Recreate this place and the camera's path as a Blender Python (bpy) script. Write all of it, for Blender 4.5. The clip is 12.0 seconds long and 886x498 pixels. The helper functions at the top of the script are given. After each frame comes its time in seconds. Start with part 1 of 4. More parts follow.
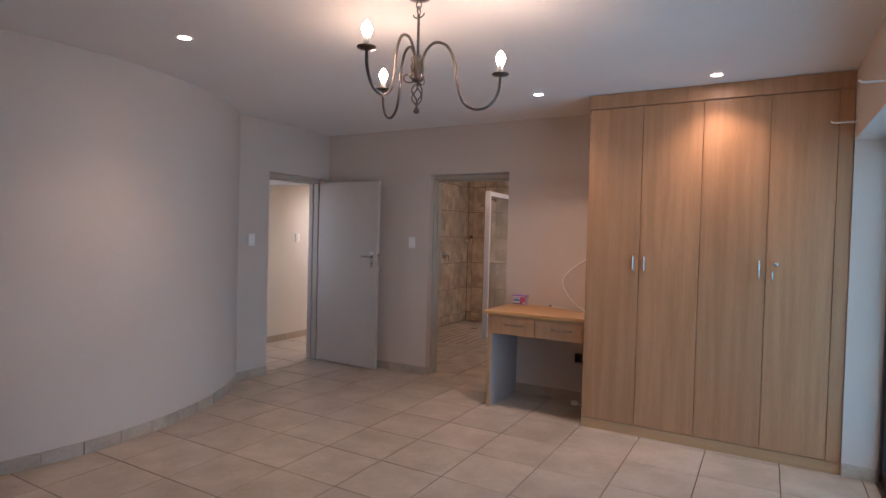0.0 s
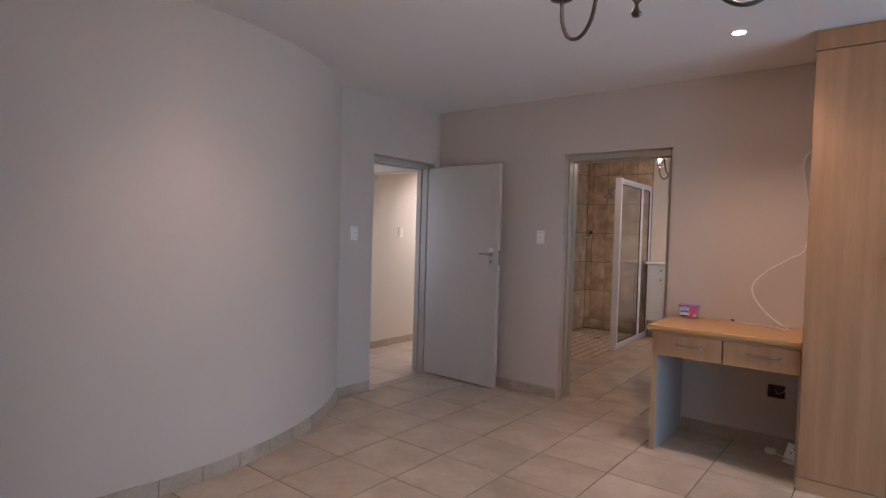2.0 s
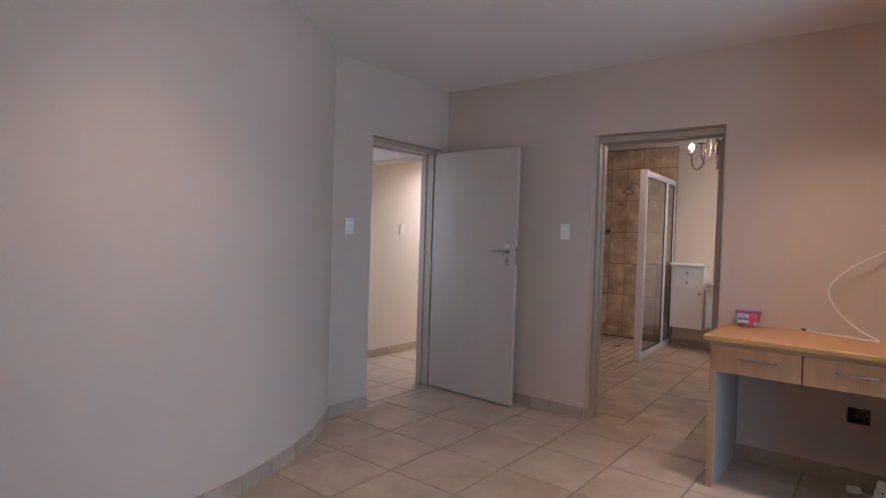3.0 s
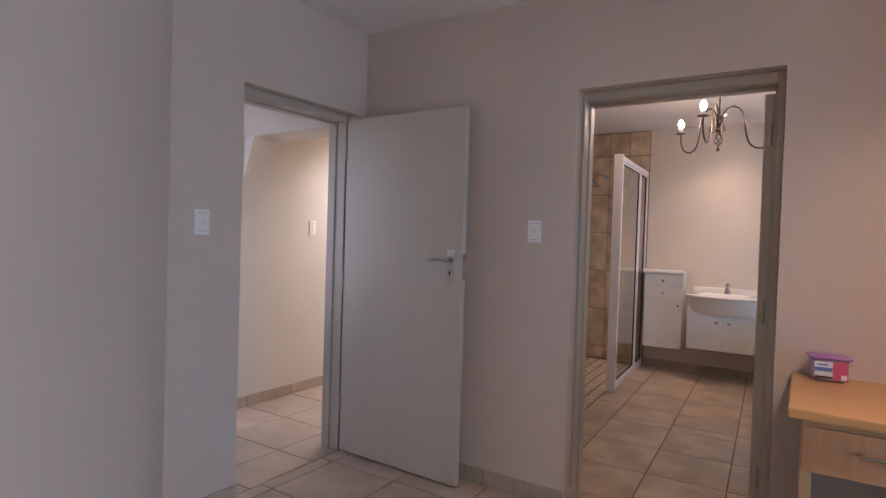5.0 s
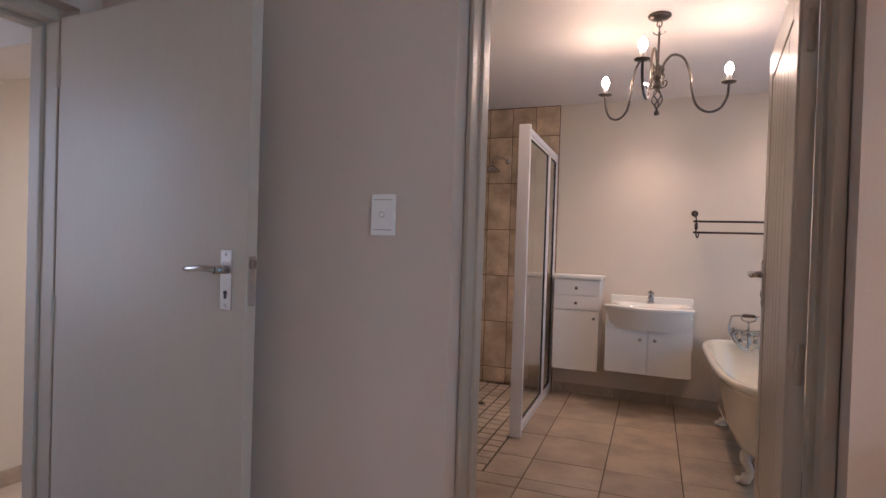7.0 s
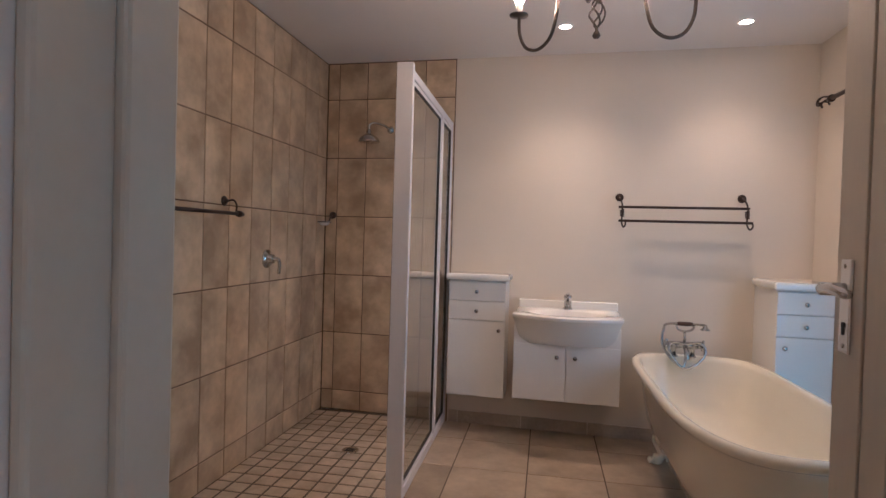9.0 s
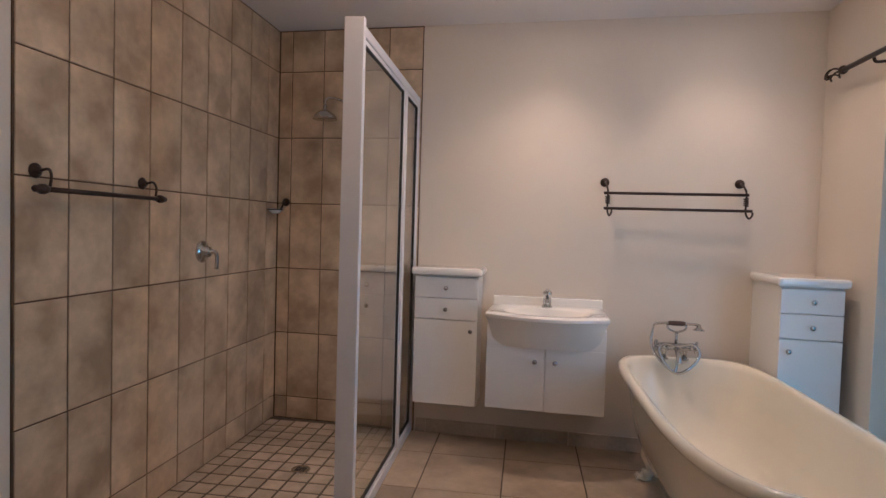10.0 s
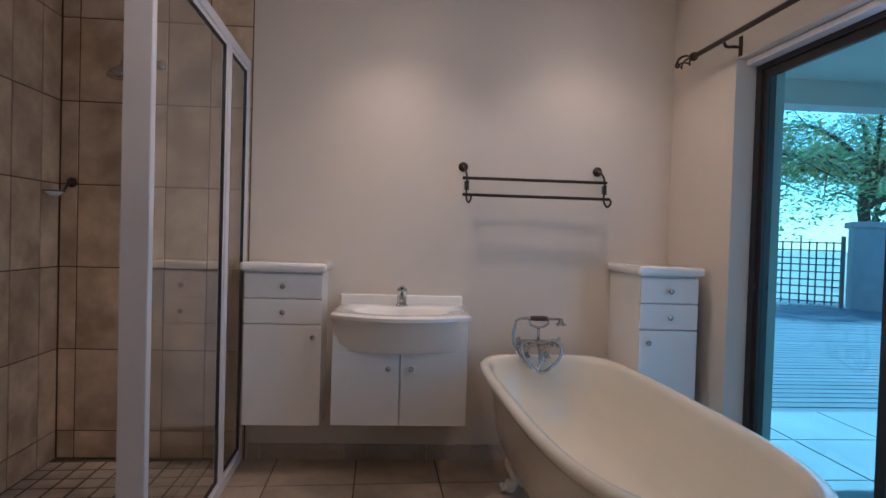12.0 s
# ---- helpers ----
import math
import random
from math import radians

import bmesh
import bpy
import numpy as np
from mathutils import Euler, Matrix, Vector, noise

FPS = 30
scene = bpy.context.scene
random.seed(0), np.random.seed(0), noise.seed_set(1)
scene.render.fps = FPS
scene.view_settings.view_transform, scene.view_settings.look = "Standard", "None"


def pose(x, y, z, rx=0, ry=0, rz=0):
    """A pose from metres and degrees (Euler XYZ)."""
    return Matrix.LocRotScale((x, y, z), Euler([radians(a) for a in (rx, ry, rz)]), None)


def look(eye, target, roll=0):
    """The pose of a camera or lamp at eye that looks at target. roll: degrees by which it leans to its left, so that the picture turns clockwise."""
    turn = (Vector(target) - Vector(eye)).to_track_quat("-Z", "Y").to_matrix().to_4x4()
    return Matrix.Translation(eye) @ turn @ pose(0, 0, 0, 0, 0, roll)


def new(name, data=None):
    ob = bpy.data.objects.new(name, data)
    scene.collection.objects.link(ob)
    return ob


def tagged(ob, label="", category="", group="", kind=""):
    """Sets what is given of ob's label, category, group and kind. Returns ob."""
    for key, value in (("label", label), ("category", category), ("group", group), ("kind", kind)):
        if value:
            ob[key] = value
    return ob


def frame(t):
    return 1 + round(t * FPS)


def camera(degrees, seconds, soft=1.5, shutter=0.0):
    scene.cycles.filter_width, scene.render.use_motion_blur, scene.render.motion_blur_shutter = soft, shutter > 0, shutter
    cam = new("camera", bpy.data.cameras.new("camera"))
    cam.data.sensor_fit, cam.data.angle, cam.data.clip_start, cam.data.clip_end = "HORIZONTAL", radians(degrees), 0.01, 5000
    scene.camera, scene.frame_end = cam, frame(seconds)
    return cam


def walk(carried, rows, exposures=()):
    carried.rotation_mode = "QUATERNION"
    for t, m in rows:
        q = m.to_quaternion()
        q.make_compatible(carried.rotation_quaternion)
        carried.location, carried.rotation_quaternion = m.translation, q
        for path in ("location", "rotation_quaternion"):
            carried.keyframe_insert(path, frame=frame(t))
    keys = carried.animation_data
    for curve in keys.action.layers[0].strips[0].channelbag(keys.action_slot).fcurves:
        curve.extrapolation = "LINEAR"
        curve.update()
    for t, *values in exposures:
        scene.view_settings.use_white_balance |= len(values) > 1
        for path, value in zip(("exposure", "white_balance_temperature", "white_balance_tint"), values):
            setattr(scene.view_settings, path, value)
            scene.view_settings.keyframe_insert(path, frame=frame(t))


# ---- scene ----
cam = camera(76.0, 12.0)
PATH = [
    (0, (-0.227, 0.468, 1.471), (-1.217, 2.206, 1.423), 1.5),
    (0.5, (-0.416, 0.572, 1.471), (-1.525, 2.236, 1.415), 1.6),
    (1, (-0.619, 0.696, 1.46), (-1.818, 2.296, 1.4), 1.6),
    (1.5, (-0.835, 0.863, 1.438), (-2.066, 2.437, 1.378), 1.7),
    (2, (-1.07, 1.11, 1.416), (-2.313, 2.676, 1.353), 1.6),
    (2.5, (-1.305, 1.352, 1.356), (-2.555, 2.912, 1.302), 1.7),
    (3, (-1.537, 1.591, 1.335), (-2.781, 3.157, 1.285), 1.8),
    (3.2, (-1.609, 1.688, 1.322), (-2.847, 3.258, 1.276), 1.5),
    (5, (-2.308, 2.802, 1.343), (-3.384, 4.488, 1.301), 1.8),
    (5.5, (-2.454, 3.142, 1.331), (-3.48, 4.858, 1.293), 1.8),
    (6, (-2.565, 3.463, 1.328), (-3.517, 5.222, 1.294), 1.8),
    (6.5, (-2.653, 3.809, 1.328), (-3.527, 5.608, 1.295), 1.8),
    (7, (-2.723, 4.145, 1.318), (-3.501, 5.987, 1.292), 1.8),
    (7.5, (-2.792, 4.449, 1.316), (-3.421, 6.348, 1.297), 1.8),
    (9.3, (-2.947, 5.476, 1.305), (-3.376, 7.429, 1.263), 1.7),
    (9.5, (-2.943, 5.571, 1.309), (-3.361, 7.526, 1.259), 1.7),
    (10, (-2.945, 5.748, 1.31), (-3.318, 7.711, 1.238), 1.7),
    (10.5, (-2.948, 5.908, 1.296), (-3.229, 7.887, 1.222), 1.8),
    (11, (-2.945, 6.024, 1.291), (-3.079, 8.018, 1.227), 1.8),
    (11.5, (-2.94, 6.105, 1.263), (-2.926, 8.104, 1.211), 1.7),
    (12, (-2.948, 6.185, 1.225), (-2.813, 8.18, 1.185), 1.7),
]
EXPOSURES = [(0.0, 1.21, 5740, 25), (3.0, 1.36, 5600, 23), (5.0, 1.46, 5640, 25), (7.5, 1.39, 5600, 25), (9.5, 1.35, 5470, 21), (10.5, 1.28, 5410, 20), (11.0, 1.24, 5300, 19), (12.0, 0.88, 5040, 18)]
walk(cam, [(t, look(eye, target, roll)) for t, eye, target, roll in PATH], EXPOSURES)

# ---- world, sun and large lights ----
world = bpy.data.worlds.new("world")
scene.world = world
world.use_nodes = True
wn = world.node_tree.nodes
sky = wn.new("ShaderNodeTexSky")
sky.sky_type, sky.sun_disc = "NISHITA", False
sky.sun_elevation, sky.sun_rotation = radians(44), radians(31)
wn["Background"].inputs["Strength"].default_value = 0.15
world.node_tree.links.new(sky.outputs["Color"], wn["Background"].inputs["Color"])
sun = new("sun", bpy.data.lights.new("sun", "SUN"))
sun.data.energy, sun.data.angle, sun.data.color = 5.0, radians(0.5), (1.0, 0.95, 0.86)
sun.matrix_world = look((17, 36, 22), (5, 16, 0))
BULB, DOWN, WARM = 105.0, 31.0, (1.0, 0.73, 0.49)


def lamp(name, kind, energy, color, m):
    ob = new(name, bpy.data.lights.new(name, kind))
    ob.data.energy, ob.data.color, ob.matrix_world = energy, color, m
    return ob


# the sky's light in the bedroom's sliding door
sky_light = lamp("window_light", "AREA", 12.5, (0.84, 0.91, 1.0), look((0.60, 3.58, 1.08), (-1, 3.58, 1.08)))
sky_light.data.shape, sky_light.data.size, sky_light.data.size_y = "RECTANGLE", 2.4, 2.0
bath_light = lamp("window_light", "AREA", 3.4, (0.50, 0.76, 1.0), look((-1.27, 7.62, 1.05), (-2.1, 7.95, 1.0)))
bath_light.data.shape, bath_light.data.size, bath_light.data.size_y = "RECTANGLE", 0.55, 1.9


passage_light = lamp("window_light", "AREA", 3.0, (0.88, 0.90, 1.0), look((-6.3, 4.12, 1.45), (-6.1, 5.5, 1.35)))
passage_light.data.shape, passage_light.data.size, passage_light.data.size_y = "RECTANGLE", 1.3, 1.3


# ---- materials ----
def material(name, color, rough=0.5, metal=0.0, spread=0.12, big=2.0, fine=90.0, bump=0.05, second=None, coat=0.0, stretch=(1, 1, 1), island=False, dark=0.0, spec=0.5):
    """Base colour with soft patches, fine grain and relief; second: the colour of the patches."""
    m = bpy.data.materials.new(name)
    m.use_nodes = True
    n, l = m.node_tree.nodes, m.node_tree.links
    b = n["Principled BSDF"]
    b.inputs["Metallic"].default_value, b.inputs["Coat Weight"].default_value = metal, coat
    b.inputs["Specular IOR Level"].default_value = spec
    tc, mp = n.new("ShaderNodeTexCoord"), n.new("ShaderNodeMapping")
    mp.inputs["Scale"].default_value = stretch
    l.new(tc.outputs["Object"], mp.inputs["Vector"])
    info = n.new("ShaderNodeObjectInfo")
    if island:
        off = n.new("ShaderNodeCombineXYZ")
        mul = n.new("ShaderNodeMath")
        mul.operation, mul.inputs[1].default_value = "MULTIPLY", 40.0
        l.new(info.outputs["Random"], mul.inputs[0])
        for k in ("X", "Y", "Z"):
            l.new(mul.outputs[0], off.inputs[k])
        add = n.new("ShaderNodeVectorMath")
        l.new(mp.outputs["Vector"], add.inputs[0])
        l.new(off.outputs[0], add.inputs[1])
        vec = add.outputs["Vector"]
    else:
        vec = mp.outputs["Vector"]
    t1, t2 = n.new("ShaderNodeTexNoise"), n.new("ShaderNodeTexNoise")
    t1.inputs["Scale"].default_value, t1.inputs["Detail"].default_value = big, 5
    t2.inputs["Scale"].default_value, t2.inputs["Detail"].default_value = fine, 3
    l.new(vec, t1.inputs["Vector"])
    l.new(vec, t2.inputs["Vector"])
    ramp = n.new("ShaderNodeValToRGB")
    ramp.color_ramp.elements[0].position, ramp.color_ramp.elements[1].position = 0.36, 0.66
    second = second or tuple(c * (1 - spread) for c in color)
    ramp.color_ramp.elements[0].color, ramp.color_ramp.elements[1].color = (*second, 1), (*color, 1)
    l.new(t1.outputs["Fac"], ramp.inputs["Fac"])
    mix = n.new("ShaderNodeMix")
    mix.data_type, mix.blend_type = "RGBA", "MULTIPLY"
    mix.inputs["Factor"].default_value = 1.0
    g = n.new("ShaderNodeMapRange")
    g.inputs["From Min"].default_value, g.inputs["From Max"].default_value = 0.3, 0.7
    g.inputs["To Min"].default_value, g.inputs["To Max"].default_value = 1 - spread * 0.6, 1.0
    l.new(t2.outputs["Fac"], g.inputs["Value"])
    l.new(ramp.outputs["Color"], mix.inputs["A"])
    if island:
        r2 = n.new("ShaderNodeMapRange")
        r2.inputs["To Min"].default_value = 1 - spread * 0.8
        l.new(info.outputs["Random"], r2.inputs["Value"])
        pr = n.new("ShaderNodeMath")
        pr.operation = "MULTIPLY"
        l.new(g.outputs["Result"], pr.inputs[0])
        l.new(r2.outputs["Result"], pr.inputs[1])
        l.new(pr.outputs[0], mix.inputs["B"])
    else:
        l.new(g.outputs["Result"], mix.inputs["B"])
    l.new(mix.outputs["Result"], b.inputs["Base Color"])
    rr = n.new("ShaderNodeMapRange")
    rr.inputs["To Min"].default_value, rr.inputs["To Max"].default_value = max(rough - 0.08, 0.02), min(rough + 0.08, 1)
    l.new(t1.outputs["Fac"], rr.inputs["Value"])
    l.new(rr.outputs["Result"], b.inputs["Roughness"])
    if bump:
        bp = n.new("ShaderNodeBump")
        bp.inputs["Strength"].default_value, bp.inputs["Distance"].default_value = bump, 0.004
        l.new(t2.outputs["Fac"], bp.inputs["Height"])
        l.new(bp.outputs["Normal"], b.inputs["Normal"])
    return m


def glow(name, color, strength):
    m = bpy.data.materials.new(name)
    m.use_nodes = True
    b = m.node_tree.nodes["Principled BSDF"]
    b.inputs["Base Color"].default_value = (*color, 1)
    b.inputs["Emission Color"].default_value, b.inputs["Emission Strength"].default_value = (*color, 1), strength
    return m


def glass(name, color, rough=0.0):
    m = bpy.data.materials.new(name)
    m.use_nodes = True
    b = m.node_tree.nodes["Principled BSDF"]
    b.inputs["Base Color"].default_value, b.inputs["Roughness"].default_value = (*color, 1), rough
    b.inputs["Transmission Weight"].default_value, b.inputs["IOR"].default_value = 1.0, 1.45
    return m


PAINT = material("wall_paint", (0.62, 0.52, 0.44), 0.75, spread=0.05, big=1.1, fine=160, bump=0.12)
BATHPAINT = material("bathroom_paint", (0.69, 0.61, 0.51), 0.7, spread=0.05, big=1.1, fine=160, bump=0.12)
HALLPAINT = material("passage_paint", (0.66, 0.605, 0.53), 0.75, spread=0.05, big=1.1, fine=160, bump=0.12)
CEIL = material("ceiling_paint", (0.82, 0.77, 0.72), 0.85, spread=0.03, big=0.9, fine=120, bump=0.08)
DOOR = material("door_enamel", (0.53, 0.465, 0.385), 0.36, spread=0.05, big=2.5, fine=70, bump=0.06, stretch=(1, 1, 0.15))
FRAME = material("frame_enamel", (0.47, 0.41, 0.33), 0.35, spread=0.07, big=3, fine=60, bump=0.04)
TILE = material("floor_tile", (0.55, 0.45, 0.35), 0.34, spread=0.16, big=4.0, fine=30, bump=0.05, second=(0.42, 0.33, 0.245), island=True)
BTILE = material("bath_floor_tile", (0.60, 0.475, 0.345), 0.33, spread=0.16, big=4.0, fine=30, bump=0.05, second=(0.39, 0.295, 0.205), island=True)
GROUT = material("grout", (0.15, 0.115, 0.085), 0.9, spread=0.2, big=5, fine=200, bump=0.2)
SKIRT = material("skirting_tile", (0.55, 0.45, 0.35), 0.35, spread=0.2, big=5, fine=40, bump=0.05, second=(0.44, 0.355, 0.27), island=True)
WTILE = material("shower_tile", (0.76, 0.58, 0.39), 0.36, spread=0.2, big=5.0, fine=26, bump=0.1, second=(0.44, 0.315, 0.20), island=True, stretch=(1, 1, 0.35))
WGROUT = material("shower_grout", (0.13, 0.075, 0.04), 0.9, spread=0.2, big=6, fine=200, bump=0.2)
MOSAIC = material("mosaic_tile", (0.66, 0.53, 0.40), 0.4, spread=0.2, big=9, fine=50, bump=0.05, second=(0.47, 0.36, 0.25), island=True)
BEECH = material("beech_melamine", (0.50, 0.268, 0.135), 0.4, spread=0.2, big=3.0, fine=42, bump=0.03, second=(0.41, 0.213, 0.102), island=True, stretch=(7, 7, 0.35))
BEECHTOP = material("beech_worktop", (0.52, 0.285, 0.11), 0.33, spread=0.12, big=3.0, fine=42, bump=0.02, second=(0.44, 0.235, 0.085), stretch=(0.5, 7, 7))
PLINTH = material("plinth_melamine", (0.46, 0.28, 0.14), 0.45, spread=0.12, big=3, fine=42, bump=0.02, stretch=(0.5, 7, 7))
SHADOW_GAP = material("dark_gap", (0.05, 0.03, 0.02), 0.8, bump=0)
GREYSIDE = material("desk_side_melamine", (0.36, 0.31, 0.28), 0.5, spread=0.06, bump=0.02)
CHROME = material("chrome", (0.56, 0.55, 0.54), 0.10, metal=1.0, spread=0.04, bump=0)
STEEL = material("brushed_steel", (0.78, 0.77, 0.76), 0.26, metal=1.0, spread=0.08, bump=0.03)
PEWTER = material("pewter_iron", (0.17, 0.145, 0.125), 0.32, metal=0.9, spread=0.25, big=14, fine=120, bump=0.15)
IRON = material("dark_bronze_iron", (0.065, 0.042, 0.032), 0.42, metal=0.6, spread=0.3, big=16, fine=120, bump=0.15)
PALEGREY = material("pale_grey_plastic", (0.50, 0.47, 0.45), 0.4, spread=0.03, bump=0)
WHITE = material("white_plastic", (0.86, 0.84, 0.80), 0.35, spread=0.03, bump=0)
CABWHITE = material("white_cabinet_paint", (0.82, 0.79, 0.74), 0.4, spread=0.03, big=2, fine=90, bump=0.02)
CERAMIC = material("white_ceramic", (0.84, 0.81, 0.75), 0.1, spread=0.02, bump=0, coat=0.5)
ENAMEL = material("cream_enamel", (0.82, 0.745, 0.60), 0.14, spread=0.03, big=2, bump=0, coat=0.5)
ALUWHITE = material("white_aluminium", (0.78, 0.76, 0.77), 0.35, spread=0.04, big=3, bump=0.02)
RUBBER = material("black_rubber", (0.015, 0.015, 0.015), 0.6, bump=0)
BRONZEALU = material("bronze_aluminium", (0.035, 0.028, 0.025), 0.4, spread=0.15, bump=0.02)
DARKWOOD = material("dark_wood", (0.07, 0.03, 0.015), 0.4, spread=0.3, big=12, fine=90, bump=0.05)
PURPLE = material("lilac_clear_plastic", (0.78, 0.62, 0.84), 0.3, spread=0.03, bump=0)
PURPLE.node_tree.nodes["Principled BSDF"].inputs["Transmission Weight"].default_value = 0.55
PINK = material("pink_card", (0.62, 0.10, 0.20), 0.5, spread=0.1, bump=0)
LABELBLUE = material("blue_label_print", (0.12, 0.20, 0.50), 0.5, spread=0.1, bump=0)
LABELWHITE = material("white_label_print", (0.75, 0.72, 0.74), 0.5, spread=0.05, bump=0)
# the daylight's blue cast is put into this glass colour
DAYLIGHT_GLASS = glass("daylight_blue_glass", (0.29, 0.80, 1.0))
PANE = glass("clear_glass", (0.93, 0.96, 0.95))
BULBGLOW = glow("bulb_glow", (1.0, 0.72, 0.46), BULB)
DOWNGLOW = glow("downlight_glow", (1.0, 0.78, 0.55), 40.0)
DECK = material("weathered_deck", (0.25, 0.26, 0.27), 0.9, spec=0.15, spread=0.25, big=3, fine=60, bump=0.15, island=True, stretch=(0.4, 6, 6))
PAVER = material("patio_paver", (0.38, 0.37, 0.36), 0.85, spec=0.2, spread=0.15, big=3, fine=60, bump=0.1, island=True)
STONE = material("rendered_pillar", (0.40, 0.38, 0.36), 0.8, spread=0.2, big=4, fine=70, bump=0.3)
FENCEWOOD = material("dark_fence_wood", (0.15, 0.13, 0.11), 0.7, spread=0.3, big=6, fine=80, bump=0.2)
LEAF = material("leaf", (0.12, 0.20, 0.07), 0.5, spread=0.4, big=2.5, fine=20, bump=0)
tree_nodes = LEAF.node_tree.nodes
through_leaf, leaf_mix = tree_nodes.new("ShaderNodeBsdfTranslucent"), tree_nodes.new("ShaderNodeMixShader")
through_leaf.inputs["Color"].default_value = (0.38, 0.55, 0.20, 1)
leaf_mix.inputs["Fac"].default_value = 0.5
LEAF.node_tree.links.new(tree_nodes["Principled BSDF"].outputs[0], leaf_mix.inputs[1])
LEAF.node_tree.links.new(through_leaf.outputs[0], leaf_mix.inputs[2])
LEAF.node_tree.links.new(leaf_mix.outputs[0], tree_nodes["Material Output"].inputs["Surface"])
BARK = material("bark", (0.10, 0.075, 0.055), 0.9, spread=0.3, big=6, fine=50, bump=0.5)
GROUND = material("garden_ground", (0.38, 0.33, 0.25), 0.9, spread=0.3, big=0.4, fine=12, bump=0.3)
OUTWALL = material("outside_render", (0.55, 0.52, 0.48), 0.85, spread=0.08, big=1.2, fine=140, bump=0.2)


# ---- mesh helpers ----
def box(bm, x0, x1, y0, y1, z0, z1, bevel=0.0):
    r = bmesh.ops.create_cube(bm, size=1)
    for v in r["verts"]:
        v.co = Vector(((x0 + x1) / 2 + v.co.x * (x1 - x0), (y0 + y1) / 2 + v.co.y * (y1 - y0), (z0 + z1) / 2 + v.co.z * (z1 - z0)))
    if bevel:
        edges = {e for v in r["verts"] for e in v.link_edges}
        bmesh.ops.bevel(bm, geom=list(edges), offset=bevel, segments=2, affect="EDGES", profile=0.5)
    return bm


def cube(x0, x1, y0, y1, z0, z1, bevel=0.0):
    return box(bmesh.new(), x0, x1, y0, y1, z0, z1, bevel)


def finish(name, bm, mat, smooth=False):
    bmesh.ops.recalc_face_normals(bm, faces=bm.faces)
    for f in bm.faces:
        f.smooth = smooth
    me = bpy.data.meshes.new(name)
    bm.to_mesh(me)
    bm.free()
    me.materials.append(mat)
    return me


def part(name, bm, mat, parent=None, label="", smooth=False):
    ob = new(name, finish(name, bm, mat, smooth))
    if parent:
        ob.parent = parent
    return tagged(ob, label)


def thing(name, at, label, category, group="", turn=0.0):
    ob = new(name)
    ob.empty_display_size = 0.1
    ob.matrix_world = pose(*at, 0, 0, turn)
    return tagged(ob, label, category, group)


def solid(name, bm, mat, label, category="", smooth=False):
    return tagged(new(name, finish(name, bm, mat, smooth)), label, category, kind="structure")


def lathe(bm, profile, n=20, m=Matrix(), caps=True):
    rings = []
    for r, z in profile:
        if r < 1e-5:
            rings.append([bm.verts.new(m @ Vector((0, 0, z)))])
        else:
            rings.append([bm.verts.new(m @ Vector((r * math.cos(2 * math.pi * k / n), r * math.sin(2 * math.pi * k / n), z))) for k in range(n)])
    for a, b in zip(rings, rings[1:]):
        for k in range(n):
            q = [a[k % len(a)], a[(k + 1) % len(a)], b[(k + 1) % len(b)], b[k % len(b)]]
            u = []
            for v in q:
                if v not in u:
                    u.append(v)
            if len(u) > 2:
                bm.faces.new(u)
    for ring in (rings[0], rings[-1]):
        if caps and len(ring) > 2:
            bm.faces.new(ring)
    return bm


def tube(bm, pts, r, n=10, closed=False):
    """A round bar along points; r: a radius or one for each point."""
    pts = [Vector(p) for p in pts]
    rs = r if isinstance(r, (list, tuple)) else [r] * len(pts)
    up, rings = None, []
    for i, p in enumerate(pts):
        a = pts[i - 1] if i or closed else p
        b = pts[(i + 1) % len(pts)] if i + 1 < len(pts) or closed else p
        d = (b - a).normalized()
        if up is None:
            up = d.orthogonal().normalized()
        up = (up - d * up.dot(d)).normalized()
        side = d.cross(up)
        rings.append([bm.verts.new(p + rs[i] * (math.cos(2 * math.pi * k / n) * up + math.sin(2 * math.pi * k / n) * side)) for k in range(n)])
    pairs = list(zip(rings, rings[1:])) + ([(rings[-1], rings[0])] if closed else [])
    for a, b in pairs:
        for k in range(n):
            bm.faces.new((a[k], a[(k + 1) % n], b[(k + 1) % n], b[k]))
    if not closed:
        bm.faces.new(rings[0])
        bm.faces.new(rings[-1])
    return bm


def spline(pts, steps=8):
    """Catmull-Rom points through pts."""
    p = [Vector(q) for q in pts]
    p = [2 * p[0] - p[1], *p, 2 * p[-1] - p[-2]]
    out = []
    for i in range(1, len(p) - 2):
        for s in range(steps):
            t = s / steps
            out.append(0.5 * (2 * p[i] + (p[i + 1] - p[i - 1]) * t + (2 * p[i - 1] - 5 * p[i] + 4 * p[i + 1] - p[i + 2]) * t * t + (3 * p[i] - p[i - 1] - 3 * p[i + 1] + p[i + 2]) * t ** 3))
    return out + [p[-2]]


# ---- the large structure ----
TOP = 2.585
YB, YB2 = 5.53, 5.73          # wall between bedroom and bathroom
XH, XH2 = -4.65, -4.80        # wall with the passage door
XR = 0.235                    # bedroom's outer wall
XB = -1.449                   # bathroom's outer wall
YF = 9.288                    # bathroom's far wall
XL = -4.785                   # bathroom's tiled side wall
EAST_Y = 8.90                 # where the outer wall is pivoted


